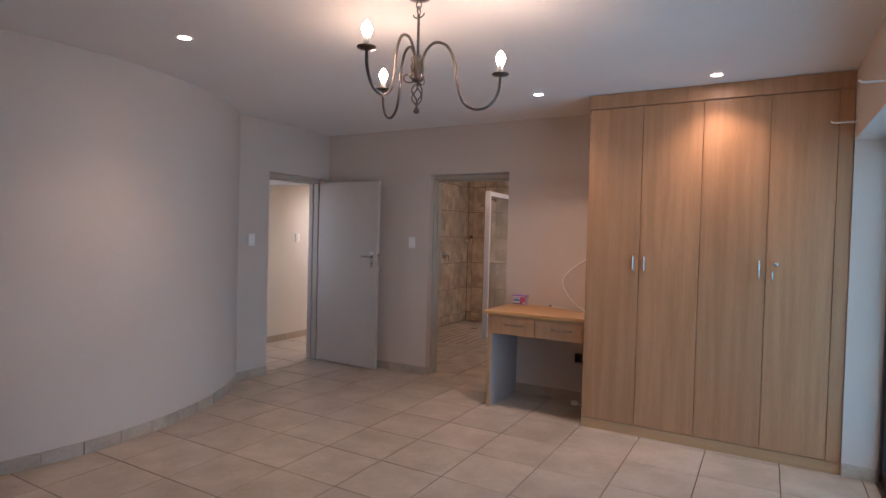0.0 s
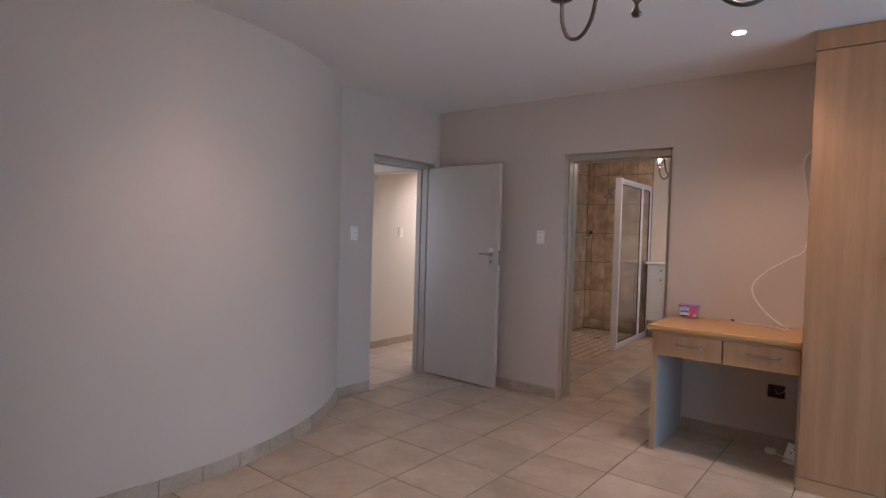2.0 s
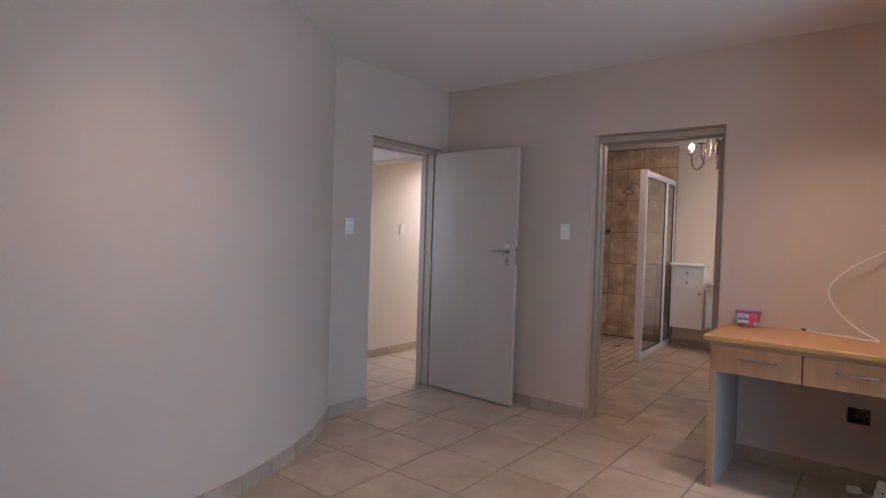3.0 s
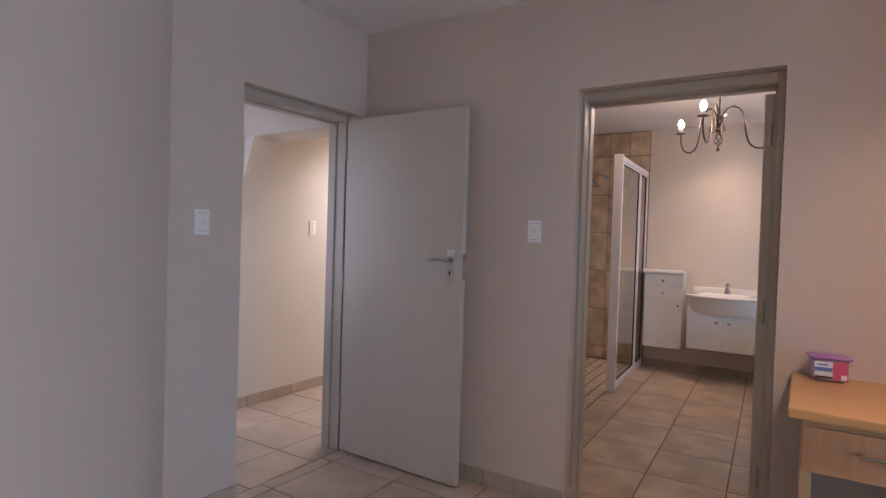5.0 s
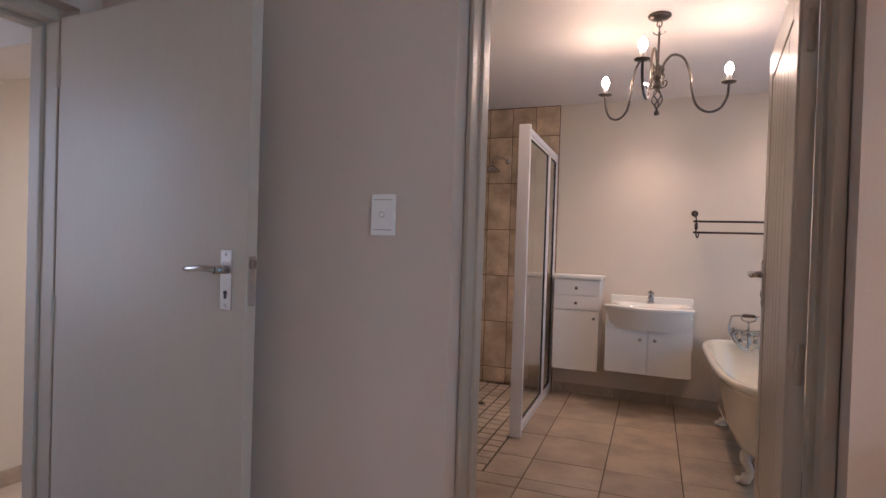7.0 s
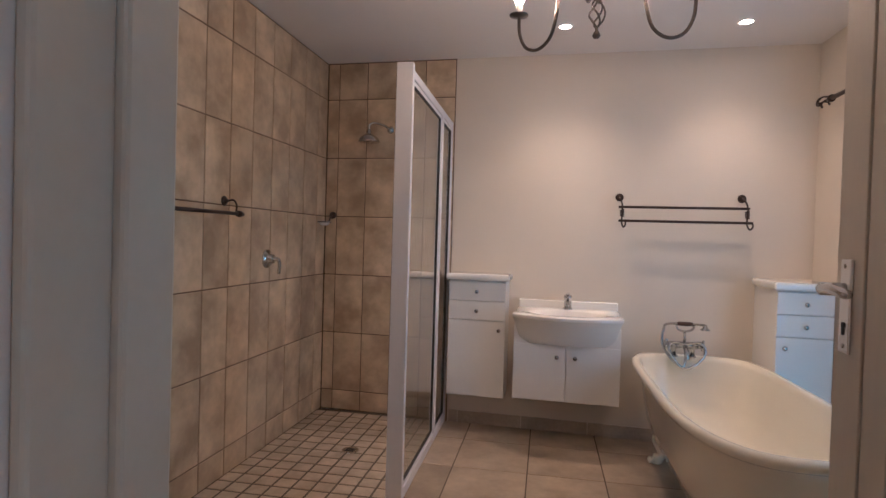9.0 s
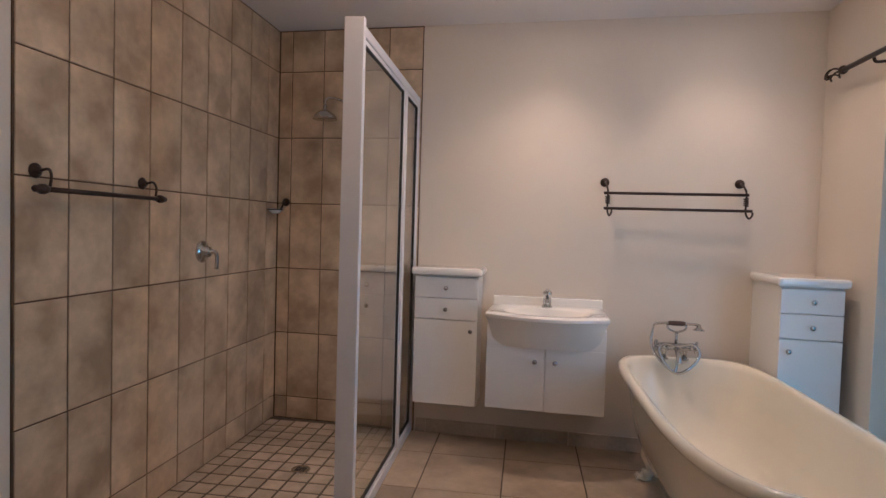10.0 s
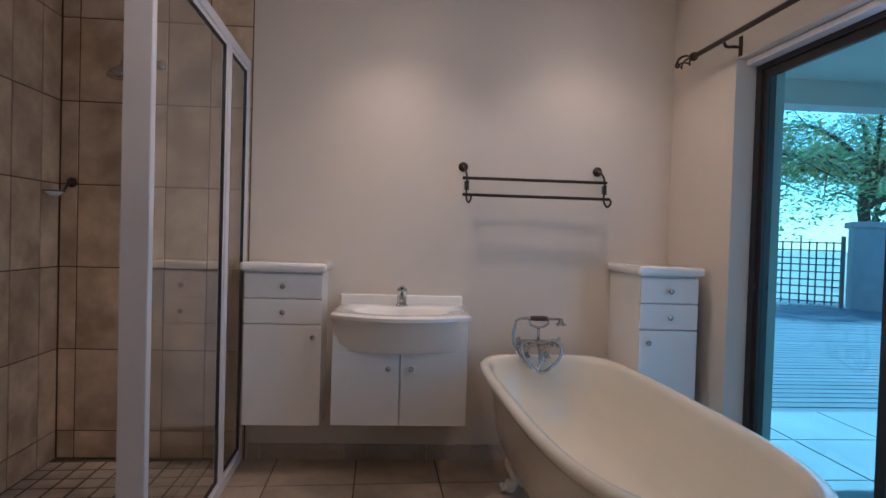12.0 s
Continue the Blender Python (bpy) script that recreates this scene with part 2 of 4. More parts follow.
def wall_x(name, x0, x1, y0, y1, z1, holes, mat, label):
    """A wall along x; holes: (x0, x1, bottom, top)."""
    bm, at = bmesh.new(), x0
    for h0, h1, b, t in sorted(holes):
        box(bm, at, h0, y0, y1, -0.05, z1)
        box(bm, h0, h1, y0, y1, t, z1)
        if b > 0:
            box(bm, h0, h1, y0, y1, 0, b)
        at = h1
    box(bm, at, x1, y0, y1, -0.05, z1)
    return solid(name, bm, mat, label, "wall")


def wall_y(name, x0, x1, y0, y1, z1, holes, mat, label):
    bm, at = bmesh.new(), y0
    for h0, h1, b, t in sorted(holes):
        box(bm, x0, x1, at, h0, -0.05, z1)
        box(bm, x0, x1, h0, h1, t, z1)
        if b > 0:
            box(bm, x0, x1, h0, h1, 0, b)
        at = h1
    box(bm, x0, x1, at, y1, -0.05, z1)
    return solid(name, bm, mat, label, "wall")


# the socket recess sits in the wall under the desk
wall_x("wall_north_bedroom", -4.80, XR, YB, YB + 0.10, TOP, [(-3.285, -2.398, 0, 2.096), (-1.705, -1.60, 0.345, 0.435)], PAINT, "beige painted wall with a bathroom doorway")
wall_x("wall_south_bathroom", XL, XB + 0.30, YB + 0.10, YB2, TOP, [(-3.285, -2.398, 0, 2.096)], BATHPAINT, "cream painted bathroom wall with a doorway")
wall_y("wall_west_bedroom", XH2, XH, 4.235, YB, TOP, [(4.62, 5.45, 0, 2.075)], PAINT, "beige painted wall with the passage doorway")
wall_y("wall_east_bedroom", XR, XR + 0.30, -1.75, YB + 0.20, TOP, [(2.30, 4.86, 0, 2.14)], PAINT, "beige painted outer wall with a sliding door opening")
wall_x("wall_south_bedroom", -4.75, XR, -1.75, -1.60, TOP, [], PAINT, "beige painted plain wall")
wall_y("wall_west_rear", -4.75, -4.60, -1.60, 1.02, TOP, [], PAINT, "beige painted plain wall")

CX, CY, CR = -6.40, 2.60, 2.40
A0, A1 = math.atan2(1.0 - CY, 1.80), math.atan2(4.237 - CY, 1.755)


def arc(r, a):
    return CX + r * math.cos(a), CY + r * math.sin(a)


bm = bmesh.new()
N = 64
rows = []
for k in range(N + 1):
    a = A0 + (A1 - A0) * k / N
    (xo, yo), (xi, yi) = arc(CR, a), arc(CR - 0.15, a)
    rows.append([bm.verts.new(c) for c in ((xo, yo, -0.05), (xo, yo, TOP), (xi, yi, TOP), (xi, yi, -0.05))])
for a, b in zip(rows, rows[1:]):
    for k in range(4):
        bm.faces.new((a[k], b[k], b[(k + 1) % 4], a[(k + 1) % 4]))
bm.faces.new(rows[0])
bm.faces.new(rows[-1])
curved = solid("wall_curved", bm, PAINT, "beige painted wall curving out into the bedroom", "wall", smooth=True)
curved.data.set_sharp_from_angle(angle=radians(40))

WEST_TURN, EAST_TURN = 1.64, 3.0   # the side walls of the bathroom run a little askew


def west_x(y):
    return -4.763 + math.tan(radians(WEST_TURN)) * (YF - y)


def turned(ob, x, y, deg):
    ob.matrix_world = Matrix.Translation((x, y, 0)) @ pose(0, 0, 0, 0, 0, deg) @ Matrix.Translation((-x, -y, 0)) @ ob.matrix_world
    return ob


turned(wall_y("wall_west_bathroom", -4.763 - 0.12, -4.763, YB2, YF + 0.05, TOP, [], BATHPAINT, "cream painted bathroom side wall"), -4.763, YF, WEST_TURN)
wall_x("wall_north_bathroom", XL - 0.12, XB + 0.25, YF, YF + 0.16, TOP, [], BATHPAINT, "cream painted bathroom wall behind the basin")
turned(wall_y("wall_east_bathroom", XB, XB + 0.25, YB2 - 0.02, YF + 0.05, TOP, [(7.25, 8.73, 0, 2.09)], BATHPAINT, "cream painted outer wall with a sliding door opening"), XB, EAST_Y, EAST_TURN)
# passage behind the bedroom door
wall_x("wall_passage_corner", -7.30, -5.87, 5.56, 5.76, TOP, [], HALLPAINT, "white-beige passage wall ending at a corner")
wall_y("wall_passage_side", -6.02, -5.87, 5.76, 7.60, TOP, [], HALLPAINT, "cream passage side wall")
wall_x("wall_passage_end", -5.87, -4.79, 7.45, 7.60, TOP, [], HALLPAINT, "cream passage end wall")
wall_y("wall_passage_west", -7.45, -7.30, 4.085, 5.76, TOP, [], HALLPAINT, "cream passage wall")
wall_x("wall_passage_south", -7.30, -4.84, 4.085, 4.235, TOP, [(-7.0, -5.6, 0.75, 2.15)], HALLPAINT, "cream passage wall")
solid("passage_lintel", cube(-5.87, -4.802, 5.56, 5.70, 2.045, TOP), HALLPAINT, "painted lintel across the passage", "lintel")
bm = bmesh.new()
prof = [(5.705, TOP), (5.705, 2.047), (5.92, 2.06), (6.28, 2.20), (7.44, 2.50), (7.44, TOP)]
f0 = [bm.verts.new((-5.868, y, z)) for y, z in prof]
f1 = [bm.verts.new((-4.81, y, z)) for y, z in prof]
bm.faces.new(f0)
bm.faces.new(f1)
for k in range(len(prof)):
    bm.faces.new((f0[k], f0[(k + 1) % len(prof)], f1[(k + 1) % len(prof)], f1[k]))
solid("passage_bulkhead", bm, HALLPAINT, "sloping painted bulkhead above the passage", "bulkhead")

bm = bmesh.new()
q = [bm.verts.new(c) for c in ((-5.868, 5.575, 2.0445), (-5.868, 5.575, 1.745), (-5.868, 5.92, 2.058), (-5.76, 5.575, 2.0445))]
for t in ((0, 1, 2), (0, 1, 3), (1, 2, 3), (0, 2, 3)):
    bm.faces.new([q[k] for k in t])
solid("passage_corner_brace", bm, HALLPAINT, "plastered chamfer in the passage corner", "bulkhead")

solid("ceiling_bedroom", cube(-4.785, XR, -1.60, YB, TOP, TOP + 0.1), CEIL, "plain off-white painted bedroom ceiling", "ceiling")
solid("ceiling_bathroom", cube(XL, XB + 0.30, YB, YF, TOP, TOP + 0.1), CEIL, "plain off-white painted bathroom ceiling", "ceiling")
solid("ceiling_passage", cube(-7.30, -4.787, 4.235, 7.45, TOP, TOP + 0.1), CEIL, "plain off-white painted passage ceiling", "ceiling")
# thin dark joints along the ceiling edge of the shower tiles are the tiles' own grout
floor_bed = solid("floor_bedroom", cube(-4.72, XR + 0.30, -1.70, YB + 0.08, -0.12, -0.004), GROUT, "large square beige ceramic tiles with brown joints", "floor")
floor_bath = solid("floor_bathroom", cube(XL, XB + 0.40, YB + 0.08, YF, -0.12, -0.004), GROUT, "large square brown ceramic tiles with dark joints", "floor")
floor_hall = solid("floor_passage", cube(-7.30, -4.72, 4.235, 7.45, -0.12, -0.004), GROUT, "large square beige ceramic tiles with brown joints", "floor")

# ---- door frames, doors ----


def door_frame(name, m, w, h, depth, label, left=0.014, right=0.03):
    """A pressed steel frame: opening along local x from 0 to w, thickness along local y."""
    ob = thing(name, (0, 0, 0), label, "door frame")
    ob["kind"] = "structure"
    ob.matrix_world = m
    for nm, (x0, x1, z0, z1) in (("jamb", (0, left, 0, h)), ("jamb", (w - right, w, 0, h)), ("head", (left, w - right, h - 0.045, h))):
        bm = cube(x0, x1, 0.0, depth * 0.55, z0, z1, 0.004)
        if nm == "jamb":
            s = 0.008 if x0 == 0 else -0.012
            box(bm, x0 if s > 0 else x0 + s, x1 + s if s > 0 else x1, depth * 0.55, depth, z0, z1, 0.004)
        else:
            box(bm, x0 + 0.008, x1 - 0.012, depth * 0.55, depth, z0 - 0.012, z1, 0.004)
        part(nm, bm, FRAME, ob)
    return ob


door_frame("door_frame_1", pose(-3.283, YB + 0.075, 0, 0, 0, 0), 0.883, 2.094, 0.125, "painted taupe steel frame of the bathroom doorway")
door_frame("door_frame_2", Matrix.Translation((XH - 0.06, 4.622, 0)) @ pose(0, 0, 0, 0, 0, 90), 0.826, 2.073, 0.13, "painted taupe steel frame of the passage doorway", 0.010, 0.030)


def lever_set(parent, x, z, side, flip=1, plate=STEEL):
    """Backplate with keyhole and lever on the face at y = side."""
    s = 1 if side > 0 else -1
    y = side
    bp = part("backplate", cube(x - 0.021, x + 0.021, min(y, y + s * 0.006), max(y, y + s * 0.006), z - 0.085, z + 0.085, 0.002), plate, parent, "brushed steel backplate")
    bm = lathe(bmesh.new(), [(0.0, 0), (0.012, 0), (0.012, 0.04), (0.0, 0.04)], 14, Matrix.Translation((x, y + s * 0.006, z + 0.03)) @ pose(0, 0, 0, -90 * s))
    tube(bm, spline([(x, y + s * 0.044, z + 0.03), (x - flip * 0.05, y + s * 0.047, z + 0.033), (x - flip * 0.12, y + s * 0.044, z + 0.028)], 5), [0.009] * 10 + [0.006], 10)
    part("lever", bm, CHROME, parent, "chrome lever handle", smooth=True)
    k = lathe(bmesh.new(), [(0, 0), (0.006, 0), (0.006, 0.002), (0, 0.002)], 10, Matrix.Translation((x, y + s * 0.0061, z - 0.035)) @ pose(0, 0, 0, -90 * s))
    box(k, x - 0.003, x + 0.003, min(y + s * 0.0061, y + s * 0.0081), max(y + s * 0.0061, y + s * 0.0081), z - 0.052, z - 0.037)
    part("keyhole", k, RUBBER, bp)
    for dz in (-0.072, 0.072):
        part("screw", lathe(bmesh.new(), [(0.0045, 0), (0.004, 0.0015), (0, 0.002)], 8, Matrix.Translation((x, y + s * 0.006, z + dz)) @ pose(0, 0, 0, -90 * s)), CHROME, bp)


def hinges(parent, y):
    for z in (0.25, 1.0, 1.80):
        part("hinge", lathe(bmesh.new(), [(0, z), (0.008, z), (0.008, z + 0.1), (0, z + 0.1)], 10, Matrix.Translation((-0.004, y, 0))), FRAME, parent)


d1 = thing("bedroom_door", (-4.690, 5.432, 0), "flat taupe painted door standing open against the wall", "door", turn=-2.0)
part("leaf", cube(0, 0.855, -0.02, 0.02, 0.012, 2.037, 0.002), DOOR, d1)
lever_set(d1, 0.785, 1.190, -0.02, 1)
part("latch_plate", cube(0.855, 0.858, -0.012, 0.012, 1.12, 1.26), STEEL, d1, "steel latch plate on the door edge")
part("strike_bolt", cube(0.858, 0.868, -0.008, 0.006, 1.225, 1.25, 0.002), CHROME, d1)
hinges(d1, -0.022)

d2 = thing("bathroom_door", (-2.458, 5.735, 0), "taupe painted plank-grooved door standing open into the bathroom", "door", turn=87.5)
part("leaf", cube(0, 0.80, -0.016, 0.02, 0.012, 2.030, 0.002), DOOR, d2)
for k, (a, b) in enumerate(((0.0, 0.115), (0.685, 0.80))):
    part("stile", cube(a + 0.001, b - 0.001, 0.02, 0.026, 0.012, 2.030, 0.002), DOOR, d2)
part("rail", cube(0.116, 0.684, 0.02, 0.026, 1.925, 2.030, 0.002), DOOR, d2)
part("rail", cube(0.116, 0.684, 0.02, 0.026, 0.012, 0.50, 0.002), DOOR, d2)
for k in range(6):
    a = 0.118 + k * 0.0943
    part("plank", cube(a + 0.003, a + 0.0913, 0.02, 0.0235, 0.504, 1.921, 0.0015), DOOR, d2)
lever_set(d2, 0.745, 1.205, 0.026, 1)
hinges(d2, 0.0)


# ---- switches ----
def wall_switch(at, turn, label, rockers=1, w=0.075, h=0.115):
    ob = thing("light_switch", at, label, "switch", turn=turn)
    part("plate", cube(-w / 2, w / 2, -0.009, 0, -h / 2, h / 2, 0.003), WHITE, ob)
    part("bezel", cube(-w * 0.30, w * 0.30, -0.0108, -0.0091, -h * 0.27, h * 0.27, 0.0008), WHITE, ob)
    for k in range(rockers):
        z = (k - (rockers - 1) / 2) * 0.032
        part("rocker", cube(-0.011, 0.011, -0.0150, -0.0109, z - 0.013, z + 0.013, 0.0015), WHITE, ob)
    ring = [(0.008 * math.cos(a), -0.0150, 0.008 * math.sin(a)) for a in [2 * math.pi * i / 16 for i in range(16)]]
    if rockers == 1:
        part("button_ring", tube(bmesh.new(), ring, 0.0012, 6, closed=True), PALEGREY, ob, smooth=True)
    for z in (-h * 0.36, h * 0.36):
        part("trim_line", cube(-w * 0.38, w * 0.38, -0.0105, -0.0092, z - 0.0014, z + 0.0014), PALEGREY, ob)
    return ob


wall_switch((-3.488, YB, 1.387), 0, "white plastic light switch beside the bathroom doorway", 1)
wall_switch((XH, 4.400, 1.378), 90, "white plastic light switch on the passage door wall", 1)
wall_switch((-5.87, 6.29, 1.385), 90, "white plastic four-rocker switch in the passage", 3, 0.075, 0.12)

# ---- lamps ----


def chandelier(at, label, turns):
    ob = thing("chandelier", at, label, "chandelier", "wrought iron chandeliers")
    dz = TOP - at[2]
    part("canopy", lathe(bmesh.new(), [(0, dz - 0.001), (0.06, dz - 0.001), (0.062, dz - 0.008), (0.05, dz - 0.02), (0.018, dz - 0.03), (0, dz - 0.032)], 24), PEWTER, ob, smooth=True)
    bm = bmesh.new()
    for k, z in enumerate((dz - 0.048, dz - 0.075)):
        c = [(0.013 * math.cos(a) * (k == 0), 0.013 * math.cos(a) * (k == 1), z + 0.019 * math.sin(a)) for a in [2 * math.pi * i / 14 for i in range(14)]]
        tube(bm, c, 0.0032, 6, closed=True)
    part("chain", bm, PEWTER, ob, smooth=True)
    part("hook", tube(bmesh.new(), [(0.030 * math.cos(a), 0, dz - 0.090 + 0.018 * math.sin(a)) for a in [math.pi * (1.0 + i / 12) for i in range(13)]], 0.0036, 6), PEWTER, ob, smooth=True)
    part("stem", lathe(bmesh.new(), [(0, dz - 0.092), (0.0065, dz - 0.092), (0.0065, 0.27), (0, 0.27)], 12), PEWTER, ob, smooth=True)
    part("hub", lathe(bmesh.new(), [(0, 0.275), (0.016, 0.272), (0.024, 0.262), (0.024, 0.254), (0.017, 0.248), (0.017, 0.215), (0.026, 0.208), (0.026, 0.198), (0.018, 0.19), (0.018, 0.165), (0.026, 0.16), (0.024, 0.15), (0.01, 0.142), (0, 0.14)], 20), PEWTER, ob, smooth=True)
    for k in range(6):
        a = math.pi / 3 * k
        pts = [(r * math.cos(a), r * math.sin(a), z) for r, z in ((0.018, 0.262), (0.032, 0.250), (0.027, 0.232), (0.034, 0.210), (0.027, 0.188), (0.032, 0.168), (0.016, 0.152))]
        part("hub_wire", tube(bmesh.new(), spline(pts, 4), 0.0032, 6), PEWTER, ob, smooth=True)
    bm = bmesh.new()
    for k in range(4):
        pts = []
        for i in range(17):
            u = i / 16
            a = math.pi / 2 * k + u * 2.6
            r = 0.004 + 0.024 * math.sin(math.pi * u) ** 0.8
            pts.append((r * math.cos(a), r * math.sin(a), 0.142 - 0.10 * u))
        tube(bm, pts, 0.0038, 6)
    part("basket_twist", bm, PEWTER, ob, smooth=True)
    part("finial", lathe(bmesh.new(), [(0, 0.045), (0.007, 0.043), (0.005, 0.03), (0.011, 0.022), (0.015, 0.011), (0.010, 0.002), (0, 0)], 16), PEWTER, ob, smooth=True)
    for a in turns:
        c, s = math.cos(radians(a)), math.sin(radians(a))
        prof = spline([(0.022, 0.20, 0), (0.030, 0.275, 0), (0.075, 0.330, 0), (0.135, 0.318, 0), (0.172, 0.245, 0), (0.187, 0.145, 0), (0.215, 0.062, 0), (0.275, 0.028, 0), (0.340, 0.048, 0), (0.378, 0.11, 0), (0.386, 0.185, 0)], 6)
        arm = part("arm", tube(bmesh.new(), [(p.x * c, p.x * s, p.y) for p in prof], 0.0068, 10), PEWTER, ob, smooth=True)
        t = Matrix.Translation((0.386 * c, 0.386 * s, 0))
        part("drip_pan", lathe(bmesh.new(), [(0, 0.183), (0.012, 0.183), (0.038, 0.190), (0.040, 0.195), (0.036, 0.194), (0.012, 0.190), (0, 0.190)], 24, t), PEWTER, arm, smooth=True)
        part("candle_sleeve", lathe(bmesh.new(), [(0, 0.19), (0.0135, 0.19), (0.0135, 0.232), (0.011, 0.236), (0, 0.236)], 16, t), WHITE, arm, "white candle sleeve", smooth=True)
        part("bulb", lathe(bmesh.new(), [(0, 0.236), (0.011, 0.237), (0.0185, 0.252), (0.022, 0.265), (0.0185, 0.280), (0.010, 0.294), (0.004, 0.301), (0, 0.302)], 18, t), BULBGLOW, arm, "glowing candle bulb", smooth=True)
        h = radians(a + 60)
        sc = []
        for i in range(15):
            u = i / 14
            b = -0.5 * math.pi + u * 1.55 * math.pi
            sc.append((0.045 + 0.020 * math.cos(b) * (1 - 0.35 * u), 0.165 + 0.020 * math.sin(b) * (1 - 0.35 * u)))
        sc = [(0.015, 0.150), (0.03, 0.1445)] + sc
        part("scroll", tube(bmesh.new(), [(x * math.cos(h), x * math.sin(h), z) for x, z in sc], 0.004, 6), PEWTER, ob, smooth=True)
    return ob


chandelier((-1.665, 2.708, 2.034), "pewter wrought-iron chandelier with three lit candle bulbs over the bedroom", (30, 150, 270))
chandelier((-2.880, 7.440, 2.040), "pewter wrought-iron chandelier with three lit candle bulbs in the bathroom", (22, 142, 262))


def downlight(x, y, power, cone=116, z=TOP, color=WARM):
    ob = thing("downlight", (x, y, z), "small round recessed downlight, lit, in the ceiling", "downlight", "ceiling downlights")
    part("trim_ring", lathe(bmesh.new(), [(0.033, -0.001), (0.046, -0.001), (0.047, -0.004), (0.040, -0.008), (0.033, -0.006), (0.033, -0.001)], 28, caps=False), WHITE, ob, smooth=True)
    part("lens", lathe(bmesh.new(), [(0, -0.002), (0.0325, -0.002), (0.0325, -0.0035), (0, -0.004)], 24), DOWNGLOW, ob, "glowing lamp face")
    s = lamp("downlight_beam", "SPOT", power, color, pose(x, y, z - 0.012))
    s.data.spot_size, s.data.spot_blend, s.data.shadow_soft_size = radians(cone), 1.0, 0.03


for x, y, k in ((-3.21, 2.60, 0.62), (-1.80, 4.66, 1.0), (-0.55, 4.64, 0.72)):
    downlight(x, y, DOWN * k)
for x, y, k in ((-3.02, 8.77, 0.56), (-2.02, 8.84, 0.42)):
    downlight(x, y, DOWN * k)
downlight(-5.30, 6.90, DOWN * 1.5, 150, 2.352, (1.0, 0.90, 0.75))


# ---- bedroom: wardrobe, desk and loose things ----
def bow_handle(parent, x, y, z, length=0.12, upright=True, out=-1):
    if upright:
        pts = [(x, y, z - length / 2), (x, y + out * 0.022, z - length / 2 + 0.012), (x, y + out * 0.028, z), (x, y + out * 0.022, z + length / 2 - 0.012), (x, y, z + length / 2)]
    else:
        pts = [(x - length / 2, y, z), (x - length / 2 + 0.012, y + out * 0.022, z), (x, y + out * 0.028, z), (x + length / 2 - 0.012, y + out * 0.022, z), (x + length / 2, y, z)]
    part("handle", tube(bmesh.new(), spline(pts, 5), 0.0055, 8), STEEL, parent, "satin steel bow handle", smooth=True)


WX0, WX1, WY = -1.452, 0.232, 4.875
wardrobe = thing("wardrobe", ((WX0 + WX1) / 2, 5.2, 0), "tall beech-veneer built-in wardrobe with four closed doors", "wardrobe")
wardrobe_m = Matrix.Translation((-(WX0 + WX1) / 2, -5.2, 0))


def wpart(name, args, mat, parent=None, label="", bevel=0.0015):
    bm = cube(*args, bevel)
    bm.transform(wardrobe_m)
    return part(name, bm, mat, parent or wardrobe, label)


wpart("carcass", (WX0, WX1, WY + 0.022, YB - 0.002, 0.0, TOP - 0.003), BEECH)
wpart("plinth", (WX0 + 0.001, WX1, WY + 0.002, WY + 0.021, 0.0, 0.075), PLINTH, None, "brown plinth board")
wpart("cornice_panel", (WX0, WX1, WY - 0.006, WY + 0.021, 2.475, TOP - 0.004), BEECH, None, "deep beech cornice board up to the ceiling")
wpart("side_filler", (0.153, WX1, WY - 0.004, WY + 0.021, 0.078, 2.473), BEECH)
edges_x = [WX0 + 0.004, -1.050, -0.640, -0.225, 0.152]
for k in range(4):
    a, b = edges_x[k] + 0.0018, edges_x[k + 1] - 0.0018
    d = wpart("door", (a, b, WY, WY + 0.019, 0.08, 2.470), BEECH, None, "", 0.002)
    hx = b - 0.038 if k in (0, 2) else a + 0.038
    bm = bmesh.new()
    z = 1.30
    pts = [(hx, WY, z - 0.06), (hx, WY - 0.02, z - 0.05), (hx, WY - 0.025, z), (hx, WY - 0.02, z + 0.05), (hx, WY, z + 0.06)]
    if k < 3:
        tube(bm, spline(pts, 5), 0.006, 8)
        bm.transform(wardrobe_m)
        part("handle", bm, STEEL, d, "satin steel bow handle", smooth=True)
    else:
        lathe(bm, [(0, 0), (0.013, 0), (0.013, 0.004), (0.009, 0.006), (0, 0.006)], 16, Matrix.Translation((hx + 0.02, WY, 1.335)) @ pose(0, 0, 0, 90))
        bm.transform(wardrobe_m)
        lk = part("lock", bm, STEEL, d, "round steel lock", smooth=True)
        bm = cube(hx + 0.0185, hx + 0.0215, WY - 0.03, WY - 0.006, 1.325, 1.345)
        lathe(bm, [(0, 0), (0.012, 0), (0.012, 0.003), (0, 0.003)], 12, Matrix.Translation((hx + 0.018, WY - 0.036, 1.335)) @ pose(0, 0, 0, 0, 90))
        bm.transform(wardrobe_m)
        part("key", bm, STEEL, lk)
        bm = tube(bmesh.new(), spline([(hx, WY, 1.22), (hx, WY - 0.02, 1.232), (hx, WY - 0.024, 1.255), (hx, WY - 0.02, 1.278), (hx, WY, 1.29)], 4), 0.005, 8)
        bm.transform(wardrobe_m)
        part("handle", bm, STEEL, d, "satin steel bow handle", smooth=True)

desk = thing("dressing_desk", (-1.89, 5.2, 0), "beech-topped built-in dressing desk with two drawers", "desk")
dm = Matrix.Translation((1.89, -5.2, 0))


def dpart(name, args, mat, parent=None, label="", bevel=0.0015):
    bm = cube(*args, bevel)
    bm.transform(dm)
    return part(name, bm, mat, parent or desk, label)


